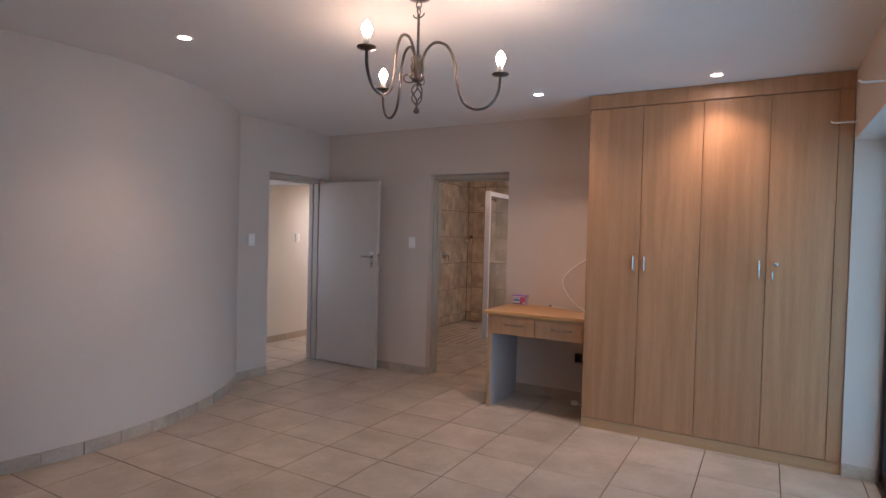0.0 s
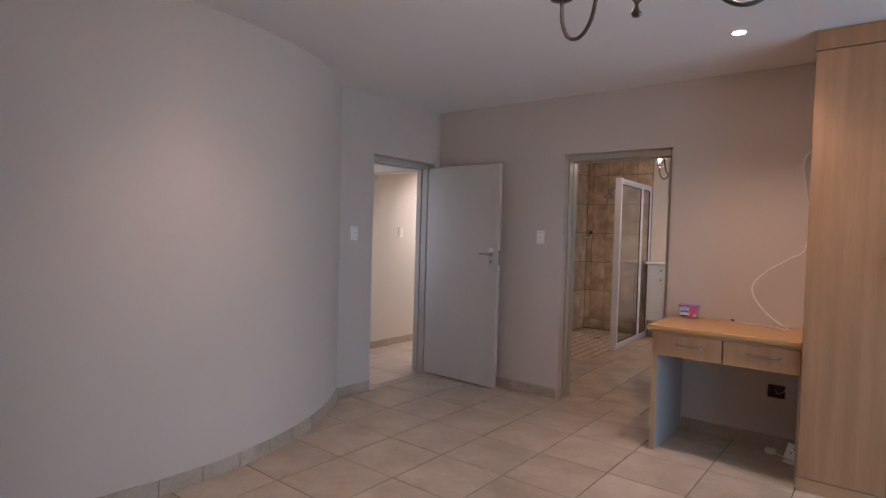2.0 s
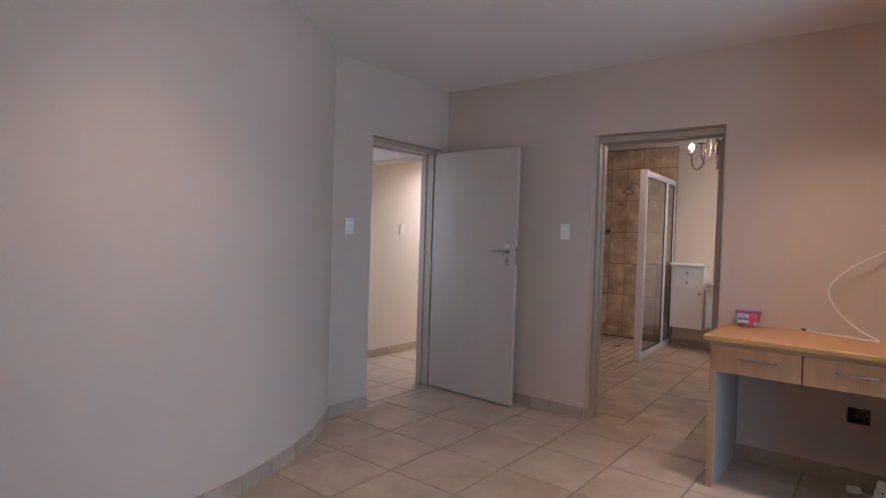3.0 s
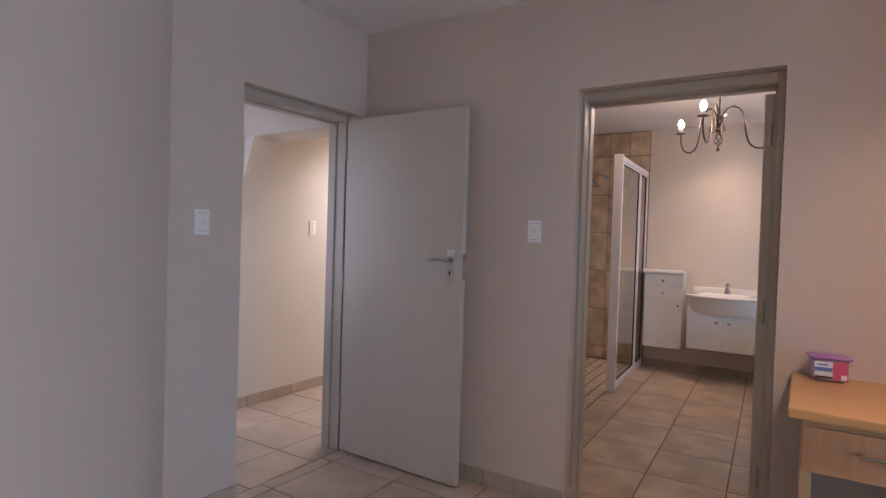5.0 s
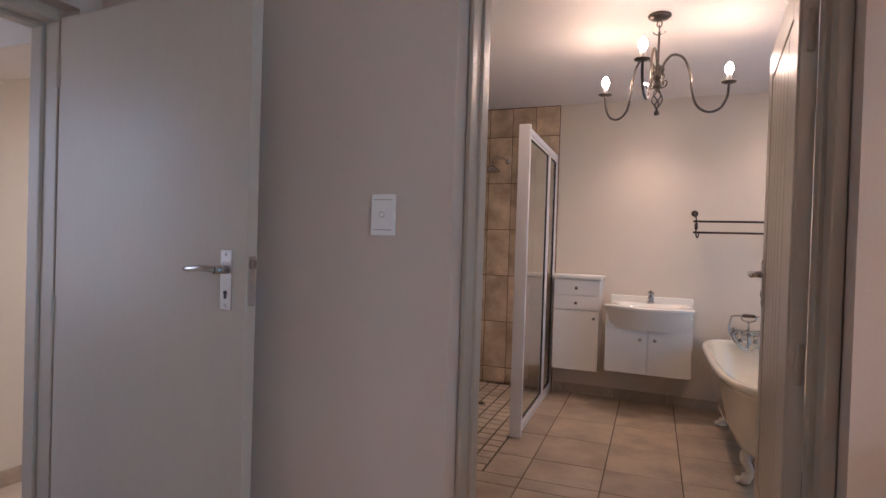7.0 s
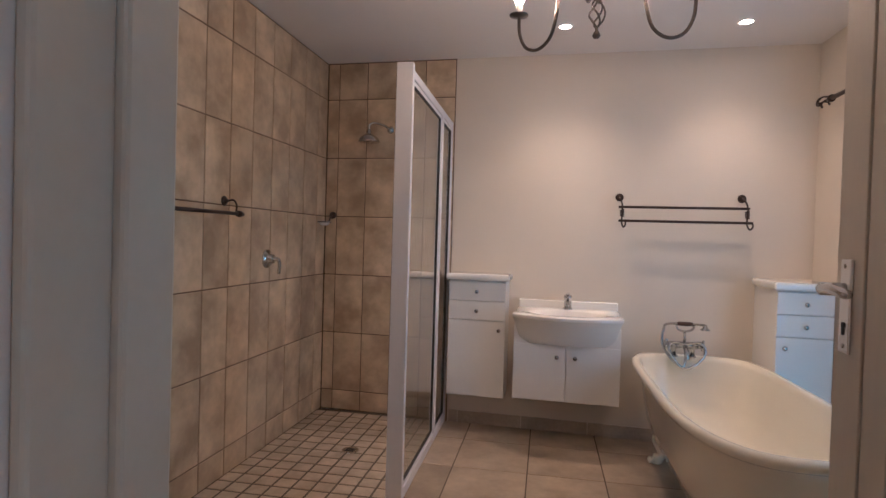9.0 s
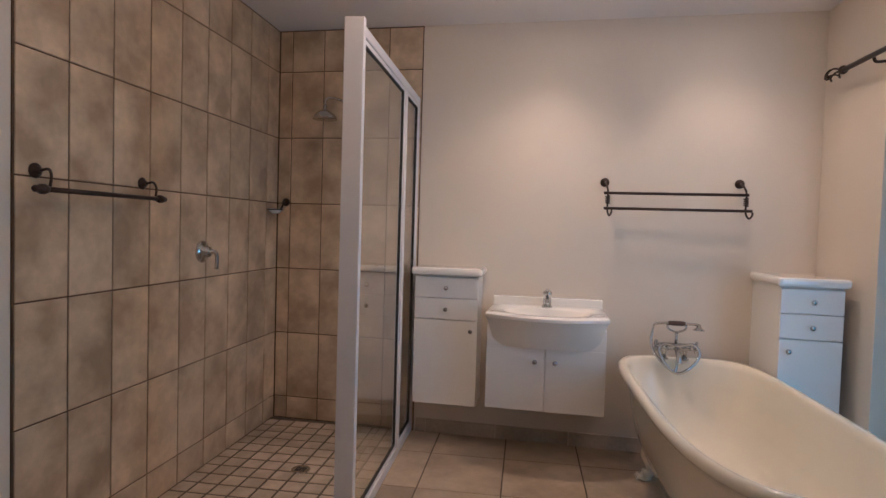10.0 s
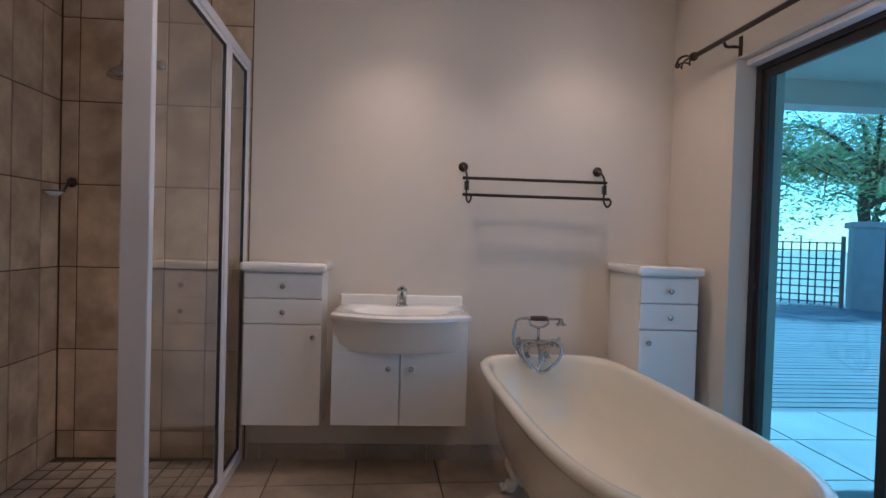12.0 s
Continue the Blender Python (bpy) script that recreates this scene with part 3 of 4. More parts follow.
bm = cube(-2.335, WX0 - 0.003, 4.905, YB - 0.003, 0.805, 0.837, 0.006)
bm.transform(dm)
part("desktop", bm, BEECHTOP, desk, "rounded-edge beech desktop")
dpart("under_strip", (-2.295, WX0 - 0.004, 4.93, 4.945, 0.786, 0.804), PLINTH)
side = dpart("side_panel", (-2.297, -2.265, 4.932, YB - 0.004, 0.0, 0.804), GREYSIDE, None, "grey-beige side panel")
part("edge_strip", cube(-0.407, -0.375, -0.272, -0.2685, 0.0, 0.803), PLINTH, side, "brown edge strip")
dpart("side_panel", (WX0 - 0.016, WX0 - 0.004, 4.95, YB - 0.004, 0.0, 0.785), GREYSIDE)
dpart("drawer_box", (-2.263, WX0 - 0.036, 4.955, 5.45, 0.66, 0.785), BEECH)
for a, b in ((-2.293, -1.875), (-1.868, WX0 - 0.006)):
    f = dpart("drawer_front", (a, b, 4.926, 4.944, 0.640, 0.784), BEECH, None, "", 0.002)
    bm = bmesh.new()
    c = (a + b) / 2 + 0.02
    tube(bm, spline([(c - 0.085, 4.926, 0.725), (c - 0.07, 4.905, 0.725), (c, 4.898, 0.725), (c + 0.07, 4.905, 0.725), (c + 0.085, 4.926, 0.725)], 5), 0.0055, 8)
    bm.transform(dm)
    part("handle", bm, CHROME, f, "chrome bow handle", smooth=True)

tub = thing("plastic_tub", (-2.215, 5.455, 0.838), "small purple clear plastic tub with a pink printed sleeve", "tub", turn=8)
bm = bmesh.new()
ringsets = []
for z, sx, sy in ((0.0, 0.052, 0.034), (0.003, 0.054, 0.036), (0.085, 0.064, 0.046), (0.0851, 0.060, 0.042), (0.006, 0.050, 0.032)):
    ringsets.append([bm.verts.new((sx * math.copysign(abs(math.cos(a)) ** 0.5, math.cos(a)), sy * math.copysign(abs(math.sin(a)) ** 0.5, math.sin(a)), z)) for a in [2 * math.pi * (i + 0.5) / 24 for i in range(24)]])
for a, b in zip(ringsets, ringsets[1:]):
    for k in range(24):
        bm.faces.new((a[k], a[(k + 1) % 24], b[(k + 1) % 24], b[k]))
bm.faces.new(ringsets[0])
bm.faces.new(ringsets[-1])
part("container", bm, PURPLE, tub, smooth=True)
part("lid", cube(-0.070, 0.070, -0.051, 0.051, 0.0855, 0.094, 0.004), material("purple_lid", (0.36, 0.15, 0.46), 0.35, bump=0), tub, "purple snap-on lid")
part("contents", cube(-0.042, 0.046, -0.026, 0.026, 0.0075, 0.062, 0.004), PINK, tub, "pink contents")
sl = part("sleeve", cube(-0.054, 0.056, -0.0475, -0.0455, 0.008, 0.078, 0.0008), PINK, tub, "pink and white printed sleeve")
part("print_patch", cube(-0.053, 0.006, -0.0490, -0.0477, 0.010, 0.077), LABELWHITE, sl)
part("print_bar", cube(-0.052, 0.005, -0.0502, -0.0491, 0.040, 0.055), LABELBLUE, sl)
part("print_bar", cube(-0.052, 0.005, -0.0502, -0.0491, 0.012, 0.022), DARKWOOD, sl)
part("print_bar", cube(-0.044, -0.010, -0.0502, -0.0491, 0.062, 0.068), LABELBLUE, sl)
part("print_patch", cube(0.034, 0.052, -0.0490, -0.0477, 0.012, 0.030), LABELWHITE, sl)

cab = tagged(part("aerial_cable", tube(bmesh.new(), spline([(WX0 - 0.005, 5.515, 2.06), (-1.545, 5.513, 1.96), (-1.535, 5.51, 1.78), (-1.50, 5.508, 1.55), (-1.525, 5.502, 1.36), (-1.60, 5.49, 1.30), (-1.74, 5.475, 1.20), (-1.815, 5.46, 1.09), (-1.76, 5.44, 0.97), (-1.66, 5.40, 0.885), (-1.58, 5.36, 0.846), (-1.62, 5.37, 0.8425), (-1.75, 5.43, 0.8425), (-1.86, 5.455, 0.8425), (-1.915, 5.47, 0.848)], 7), 0.0042, 8), WHITE, smooth=True), "loose white aerial cable hanging over the desk", "cable")
part("plug_tip", lathe(bmesh.new(), [(0, 0), (0.006, 0), (0.006, 0.02), (0.003, 0.022), (0, 0.03)], 10, Matrix.Translation((-1.915, 5.47, 0.849)) @ pose(0, 0, 0, 0, -80)), IRON, cab, "metal aerial tip")

sb = thing("socket_recess", (-1.652, YB + 0.04, 0.39), "open wall box with bare wires under the desk", "socket box")
bm = cube(-0.0525, 0.0525, 0.053, 0.057, -0.045, 0.045)
for a in (-0.0525, 0.0505):
    box(bm, a, a + 0.002, -0.036, 0.053, -0.045, 0.045)
box(bm, -0.0505, 0.0505, -0.036, 0.053, -0.045, -0.043)
box(bm, -0.0505, 0.0505, -0.036, 0.053, 0.043, 0.045)
part("metal_box", bm, material("rusty_box", (0.26, 0.19, 0.15), 0.7, spread=0.4, big=30, bump=0.1), sb)
part("wire", tube(bmesh.new(), spline([(-0.02, 0.05, -0.01), (0.0, 0.02, -0.028), (0.03, 0.03, -0.015), (0.04, 0.05, 0.0)], 5), 0.003, 6), WHITE, sb, smooth=True)

sk = thing("socket_plate", (-1.515, 5.36, 0.0), "loose white double socket lying tilted on the floor", "socket", turn=-18)
sm = pose(0, 0, 0.055, 62, 4, 0)
bm = cube(-0.05, 0.05, -0.05, 0.05, -0.004, 0.004, 0.002)
bm.transform(sm)
pl = part("plate", bm, WHITE, sk)
bm = cube(-0.042, 0.042, -0.042, 0.042, -0.03, -0.0042, 0.002)
bm.transform(sm)
part("back_box", bm, WHITE, sk)
for dx, dy in ((0, 0.018), (-0.014, -0.01), (0.014, -0.01)):
    bm = lathe(bmesh.new(), [(0, 0.0042), (0.005, 0.0042), (0.005, 0.0055), (0, 0.0055)], 10, Matrix.Translation((dx, dy, 0)))
    bm.transform(sm)
    part("pin_hole", bm, RUBBER, pl)
bm = cube(0.024, 0.040, 0.01, 0.04, 0.0042, 0.008, 0.001)
bm.transform(sm)
part("rocker", bm, WHITE, pl)
part("base_flap", cube(-0.035, 0.05, -0.075, -0.03, 0.0, 0.014, 0.003), WHITE, sk)
pg = thing("plug", (-1.655, 5.40, 0.0), "white plug with a short lead on the floor", "plug", turn=25)
part("body", cube(-0.03, 0.03, -0.022, 0.022, 0.0, 0.036, 0.009), WHITE, pg, smooth=True)
part("lead", tube(bmesh.new(), spline([(0.028, 0, 0.012), (0.055, -0.03, 0.005), (0.10, -0.075, 0.005), (0.135, -0.065, 0.012)], 6), 0.0035, 8), WHITE, pg, smooth=True)

for y, z in ((4.79, 2.24), (3.55, 2.19)):
    cb = thing("curtain_bracket", (XR, y, z), "thin white curtain bracket on the wall", "bracket", "curtain brackets")
    part("arm", tube(bmesh.new(), [(-0.004, 0, 0), (-0.12, 0, 0.002), (-0.135, 0, 0.012)], 0.0055, 8), WHITE, cb, smooth=True)
    part("wall_plate", lathe(bmesh.new(), [(0, 0), (0.018, 0), (0.018, 0.004), (0, 0.004)], 14, pose(0, 0, 0, 0, -90)), WHITE, cb)


def sliding_door(name, x, y0, y1, h, label):
    """A bronze aluminium slider in an outer wall, frame along y at x."""
    ob = thing(name, (x, (y0 + y1) / 2, 0), label, "sliding door")
    ob["kind"] = "structure"
    w = (y1 - y0) / 2
    fr = part("outer_frame", cube(-0.03, 0.05, w - 0.035, w, 0.0, h), BRONZEALU, ob)
    part("outer_frame", cube(-0.03, 0.05, -w, -w + 0.035, 0.0, h), BRONZEALU, ob)
    part("head_track", cube(-0.03, 0.05, -w + 0.035, w - 0.035, h - 0.05, h), BRONZEALU, ob)
    part("sill_track", cube(-0.03, 0.05, -w + 0.035, w - 0.035, 0.001, 0.03), BRONZEALU, ob)
    for a, b, dx in ((0.0, w - 0.036, -0.004), (-w + 0.036, 0.04, 0.022)):
        p = part("panel", cube(dx - 0.012, dx + 0.012, a, a + 0.045, 0.031, h - 0.051, 0.002), BRONZEALU, ob)
        part("stile", cube(dx - 0.012, dx + 0.012, b - 0.02, b, 0.031, h - 0.051, 0.002), BRONZEALU, p)
        part("bottom_rail", cube(dx - 0.012, dx + 0.012, a + 0.045, b - 0.02, 0.031, 0.09, 0.002), BRONZEALU, p)
        part("top_rail", cube(dx - 0.012, dx + 0.012, a + 0.045, b - 0.02, h - 0.09, h - 0.051, 0.002), BRONZEALU, p)
        g = part("pane", cube(dx - 0.003, dx + 0.003, a + 0.045, b - 0.02, 0.09, h - 0.09), DAYLIGHT_GLASS, p)
        g.visible_shadow = False
    return ob


sliding_door("sliding_door_1", XR + 0.22, 2.302, 4.858, 2.138, "dark bronze aluminium sliding glass door of the bedroom")
sd = sliding_door("sliding_door_2", XB + 0.13, 7.252, 8.728, 2.088, "dark bronze aluminium sliding glass door of the bathroom")
part("door_pull", cube(-0.052, -0.03, 0.680, 0.690, 1.03, 1.05, 0.002), BRONZEALU, sd, "small latch on the frame")
turned(sd, XB, EAST_Y, EAST_TURN)
part("blind_track", cube(-0.085, -0.032, -0.735, 0.735, 2.060, 2.0875, 0.003), ALUWHITE, sd, "white blind track under the lintel")


# ---- bathroom ----
# glazed shower screen
screen = thing("shower_screen", (-3.765, 8.59, 0), "white aluminium framed glass shower screen", "shower screen", turn=3.1)
Y0, Y1, H = 7.885 - 8.59, YF - 0.014 - 8.59, 2.13


def spart(name, args, mat, parent=None, bevel=0.003):
    return part(name, cube(*args, bevel), mat, parent or screen)


spart("post", (-0.044, 0.036, Y0, Y0 + 0.035, 0.002, H), ALUWHITE)
spart("wall_post", (-0.024, 0.014, Y1 - 0.03, Y1, 0.002, H), ALUWHITE)
spart("top_rail", (-0.024, 0.014, Y0 + 0.036, Y1 - 0.031, H - 0.045, H - 0.002), ALUWHITE)
spart("bottom_rail", (-0.024, 0.014, Y0 + 0.036, Y1 - 0.031, 0.003, 0.055), ALUWHITE)
for a, b in ((Y0 + 0.037, 0.24), (0.30, Y1 - 0.032)):
    q = spart("panel", (-0.014, 0.006, a, a + 0.022, 0.056, H - 0.046), ALUWHITE)
    spart("stile", (-0.014, 0.006, b - 0.022, b, 0.056, H - 0.046), ALUWHITE, q)
    for z0, z1 in ((0.056, 0.078), (H - 0.068, H - 0.046)):
        spart("edge_rail", (-0.014, 0.006, a + 0.023, b - 0.023, z0, z1), ALUWHITE, q)
    for c in (a + 0.0225, b - 0.0305):
        spart("gasket", (-0.010, 0.0075, c, c + 0.008, 0.079, H - 0.069), RUBBER, q, 0)
    spart("gasket", (-0.010, 0.0075, a + 0.031, b - 0.031, 0.0785, 0.0855), RUBBER, q, 0)
    spart("gasket", (-0.010, 0.0075, a + 0.031, b - 0.031, H - 0.0755, H - 0.0685), RUBBER, q, 0)
    g = spart("pane", (-0.006, 0.000, a + 0.031, b - 0.031, 0.086, H - 0.076), PANE, q, 0)
    g.visible_shadow = False
spart("mullion", (-0.024, 0.014, 0.242, 0.298, 0.056, H - 0.046), ALUWHITE)


def knob(parent, x, y, z):
    part("knob", lathe(bmesh.new(), [(0, 0), (0.006, 0), (0.006, 0.010), (0.013, 0.016), (0.014, 0.021), (0.010, 0.027), (0, 0.028)], 16, Matrix.Translation((x, y, z)) @ pose(0, 0, 0, 90)), CHROME, parent, "round chrome knob", smooth=True)


def side_cabinet(at, w, d, h, z0, label, knob_left, turn=0.0):
    """A wall-hung cabinet, back at local y = 0, front towards -y."""
    ob = thing("bathroom_cabinet", at, label, "cabinet", "white bathroom cabinets", turn)
    part("body", cube(-w / 2, w / 2, -d, -0.001, z0, h - 0.047, 0.002), CABWHITE, ob)
    part("top", cube(-w / 2 - 0.022, w / 2 + 0.022, -d - 0.045, -0.001, h - 0.046, h, 0.016), CERAMIC, ob, "rounded white top", smooth=False)
    z = h - 0.056
    for dh in (0.128, 0.128):
        f = part("drawer", cube(-w / 2, w / 2, -d - 0.02, -d - 0.002, z - dh + 0.005, z, 0.002), CABWHITE, ob)
        knob(f, 0.0, -d - 0.02, z - dh / 2)
        z -= dh
    f = part("door", cube(-w / 2, w / 2, -d - 0.02, -d - 0.002, z0, z - 0.001, 0.002), CABWHITE, ob)
    knob(f, (-w / 2 + 0.04) if knob_left else (w / 2 - 0.04), -d - 0.02, z - 0.06)
    return ob


side_cabinet((-3.548, YF, 0), 0.385, 0.20, 1.077, 0.255, "narrow white wall-hung cabinet with two drawers beside the basin", False)
side_cabinet((-1.650, YF, 0), 0.29, 0.40, 1.115, 0.255, "narrow white wall-hung cabinet with two drawers behind the bath", True)

van = thing("vanity_unit", (-2.955, YF, 0), "white wall-hung vanity with a bow-fronted basin", "vanity")
part("body", cube(-0.325, 0.325, -0.36, -0.001, 0.312, 0.66, 0.002), CABWHITE, van)
part("apron", cube(-0.325, 0.325, -0.378, -0.30, 0.662, 0.78, 0.002), CABWHITE, van)
for a, b, kx in ((-0.325, -0.0025, -0.055), (0.0025, 0.325, 0.055)):
    f = part("door", cube(a, b, -0.38, -0.362, 0.312, 0.663, 0.002), CABWHITE, van)
    knob(f, kx, -0.38, 0.59)
# basin: a slab with a bowed front and a belly, with a sunk oval bowl
bm = bmesh.new()


def basin_outline(grow, bow, n=56):
    out = []
    for i in range(n):
        u = i / n * 4
        k, f = int(u), u - int(u)
        hw = 0.335 + grow
        if k == 0:
            out.append((-hw + 2 * hw * f, -0.002))
        elif k == 1:
            out.append((hw, -0.002 - (0.418 + grow) * f))
        elif k == 2:
            x = hw - 2 * hw * f
            out.append((x, -0.42 - grow - bow * (1 - (x / hw) ** 2)))
        else:
            out.append((-hw, -(0.42 + grow) * (1 - f)))
    return out


def bowl_ring(s, n=56):
    out = []
    for x, y in basin_outline(0, 0.11, n):
        a = math.atan2((y + 0.26) / 0.25, x / 0.335)
        out.append((0.235 * s * math.cos(a), -0.285 + 0.150 * s * math.sin(a)))
    return out


levels = [(basin_outline(-0.058, 0.055), 0.667), (basin_outline(-0.045, 0.068), 0.70), (basin_outline(-0.032, 0.080), 0.745), (basin_outline(-0.018, 0.094), 0.79), (basin_outline(-0.008, 0.104), 0.822), (basin_outline(0.0, 0.11), 0.832), (basin_outline(0.0, 0.11), 0.848), (basin_outline(-0.010, 0.107), 0.856),
          (bowl_ring(1.06), 0.855), (bowl_ring(1.0), 0.847), (bowl_ring(0.88), 0.80), (bowl_ring(0.62), 0.752), (bowl_ring(0.25), 0.735)]
rs = [[bm.verts.new((x, y, z)) for x, y in o] for o, z in levels]
for a, b in zip(rs, rs[1:]):
    for k in range(56):
        bm.faces.new((a[k], a[(k + 1) % 56], b[(k + 1) % 56], b[k]))
bm.faces.new(rs[0])
bm.faces.new(rs[-1])
bas = part("basin", bm, CERAMIC, van, "glossy white bow-front basin", smooth=True)
bas.data.set_sharp_from_angle(angle=radians(50))
part("upstand", cube(-0.328, 0.328, -0.04, -0.001, 0.850, 0.909, 0.008), CERAMIC, bas)
part("waste", lathe(bmesh.new(), [(0, 0), (0.02, 0), (0.018, 0.004), (0, 0.004)], 16, Matrix.Translation((0, -0.285, 0.7355))), CHROME, bas)
tap = thing("basin_tap", (-2.955, YF - 0.092, 0.855), "small chrome basin mixer tap", "tap")
tap.scale = (1.3, 1.2, 0.95)
part("body", lathe(bmesh.new(), [(0, 0), (0.024, 0), (0.024, 0.01), (0.019, 0.016), (0.018, 0.075), (0.021, 0.08), (0.021, 0.10), (0.012, 0.106), (0, 0.107)], 18), CHROME, tap, smooth=True)
part("spout", tube(bmesh.new(), spline([(0, -0.01, 0.055), (0, -0.05, 0.062), (0, -0.095, 0.055), (0, -0.105, 0.04)], 5), 0.011, 10), CHROME, tap, smooth=True)
part("lever", cube(-0.009, 0.009, -0.06, 0.02, 0.108, 0.118, 0.003), CHROME, tap)

# claw-foot bath
BX, BY = -2.183, 8.300
bath = thing("clawfoot_bath", (BX + 0.030, BY, 0), "cream enamelled roll-top bath on claw feet", "bath", turn=2.7)


def bath_ring(hx, hy, z, cy=0.0, n=64, p=2.9):
    out = []
    for i in range(n):
        a = 2 * math.pi * i / n
        c, s = math.cos(a), math.sin(a)
        q = 5.5 if s > 0 else 3.0
        r = (abs(c) ** q + abs(s) ** q) ** (-1 / q)
        taper = 1.0
        out.append((hx * r * c * taper, cy + (hy + 0.035) * r * s, z))
    return out


bm = bmesh.new()
prof = [(0.16, 0.52, 0.150, -0.02), (0.22, 0.62, 0.155, -0.02), (0.27, 0.70, 0.19, -0.01), (0.305, 0.765, 0.28, 0), (0.325, 0.80, 0.40, 0), (0.338, 0.825, 0.52, 0), (0.345, 0.835, 0.562, 0), (0.372, 0.864, 0.563, 0), (0.386, 0.880, 0.572, 0), (0.392, 0.886, 0.586, 0), (0.388, 0.882, 0.600, 0), (0.374, 0.867, 0.609, 0), (0.356, 0.848, 0.609, 0), (0.342, 0.832, 0.599, 0), (0.333, 0.820, 0.575, 0), (0.318, 0.79, 0.46, 0), (0.298, 0.745, 0.33, 0), (0.265, 0.68, 0.225, -0.01), (0.215, 0.59, 0.185, -0.02), (0.14, 0.48, 0.176, -0.02)]
rs = [[bm.verts.new(v) for v in bath_ring(a, b, z, c)] for a, b, z, c in prof]
for a, b in zip(rs, rs[1:]):
    for k in range(64):
        bm.faces.new((a[k], a[(k + 1) % 64], b[(k + 1) % 64], b[k]))
bm.faces.new(rs[0])
bm.faces.new(rs[-1])
part("shell", bm, ENAMEL, bath, smooth=True)
for fx in (-1, 1):
    for fy in (-0.50, 0.585):
        ax, ay = fx * 0.205, fy * 1.02
        pts = spline([(ax * 0.98, ay * 0.95, 0.158), (ax * 1.08, ay * 0.98, 0.165), (ax * 1.10, ay * 1.01, 0.135), (ax * 1.00, ay, 0.085), (ax * 1.0, ay, 0.05), (ax * 1.10, ay * 1.01, 0.03)], 5)
        n = len(pts)
        bm = tube(bmesh.new(), pts, [0.036 - 0.012 * min(1, i / (n * 0.6)) + 0.014 * max(0, (i / n - 0.7) / 0.3) for i in range(n)], 14)
        lathe(bm, [(0, 0.0), (0.026, 0.001), (0.036, 0.012), (0.033, 0.030), (0.018, 0.046), (0, 0.05)], 14, Matrix.Translation((ax * 1.10, ay * 1.01, 0.001)))
        f = part("claw_foot", bm, ENAMEL, bath, "cast claw foot", smooth=True)
        for k in (-1, 0, 1):
            part("toe", tube(bmesh.new(), [(ax * 1.16, ay * 1.01 + k * 0.018, 0.026), (ax * 1.28, ay * 1.01 + k * 0.023, 0.022), (ax * 1.34, ay * 1.01 + k * 0.024, 0.010)], [0.012, 0.011, 0.004], 8), ENAMEL, f, smooth=True)

# bath and shower mixer standing on the bath's end
mx = thing("bath_mixer", (-2.232, 9.130, 0.602), "chrome telephone-style bath mixer with a hose and hand shower", "mixer tap")
bm = bmesh.new()
for s in (-1, 1):
    tube(bm, [(s * 0.055, 0.03, 0.0), (s * 0.055, 0.03, 0.055), (s * 0.05, 0.012, 0.075), (s * 0.045, -0.005, 0.08)], 0.017, 10)
    lathe(bm, [(0, 0), (0.026, 0), (0.026, 0.006), (0.014, 0.012), (0, 0.012)], 16, Matrix.Translation((s * 0.055, 0.03, 0.0)))
tube(bm, [(-0.075, -0.008, 0.08), (0.075, -0.008, 0.08)], 0.022, 12)
part("body", bm, CHROME, mx, smooth=True)
for s in (-1, 1):
    m = Matrix.Translation((s * 0.075, -0.008, 0.08)) @ pose(0, 0, 0, 0, 90 * s)
    bm = lathe(bmesh.new(), [(0, 0), (0.02, 0), (0.021, 0.018), (0.012, 0.024), (0.010, 0.04), (0, 0.042)], 14, m)
    for a in (0.4, 0.4 + math.pi / 2):
        d = Vector((0, math.cos(a) * 0.032, math.sin(a) * 0.038))
        c = Vector((s * 0.108, -0.008, 0.08))
        tube(bm, [c - d, c - d * 0.8, c, c + d * 0.8, c + d], [0.007, 0.0095, 0.007, 0.0095, 0.007], 8)
    part("cross_handle", bm, CHROME, mx, "chrome cross handle", smooth=True)
part("spout", tube(bmesh.new(), spline([(0, -0.01, 0.075), (0.0, -0.05, 0.07), (0.0, -0.095, 0.04), (0.0, -0.105, 0.005)], 6), [0.014] * 18 + [0.017], 12), CHROME, mx, smooth=True)
bm = tube(bmesh.new(), [(0, -0.008, 0.09), (0, -0.008, 0.16)], 0.008, 10)
tube(bm, spline([(-0.05, -0.008, 0.205), (-0.045, -0.008, 0.18), (0, -0.008, 0.165), (0.045, -0.008, 0.18), (0.05, -0.008, 0.205)], 5), 0.006, 8)
part("cradle", bm, CHROME, mx, smooth=True)
hs = part("handset", tube(bmesh.new(), spline([(-0.125, -0.008, 0.175), (-0.115, -0.008, 0.203), (-0.06, -0.008, 0.212), (0.06, -0.008, 0.212), (0.10, -0.008, 0.212), (0.12, -0.008, 0.208)], 5), 0.0075, 10), CHROME, mx, "chrome hand shower", smooth=True)
part("grip", tube(bmesh.new(), [(-0.045, -0.008, 0.213), (-0.03, -0.008, 0.213), (0.03, -0.008, 0.213), (0.045, -0.008, 0.213)], [0.011, 0.014, 0.014, 0.011], 12), DARKWOOD, hs, "dark wooden grip", smooth=True)
part("rose", lathe(bmesh.new(), [(0, 0.03), (0.010, 0.028), (0.016, 0.008), (0.03, 0.0), (0.03, -0.006), (0, -0.008)], 16, Matrix.Translation((0.118, -0.008, 0.185))), CHROME, hs, smooth=True)
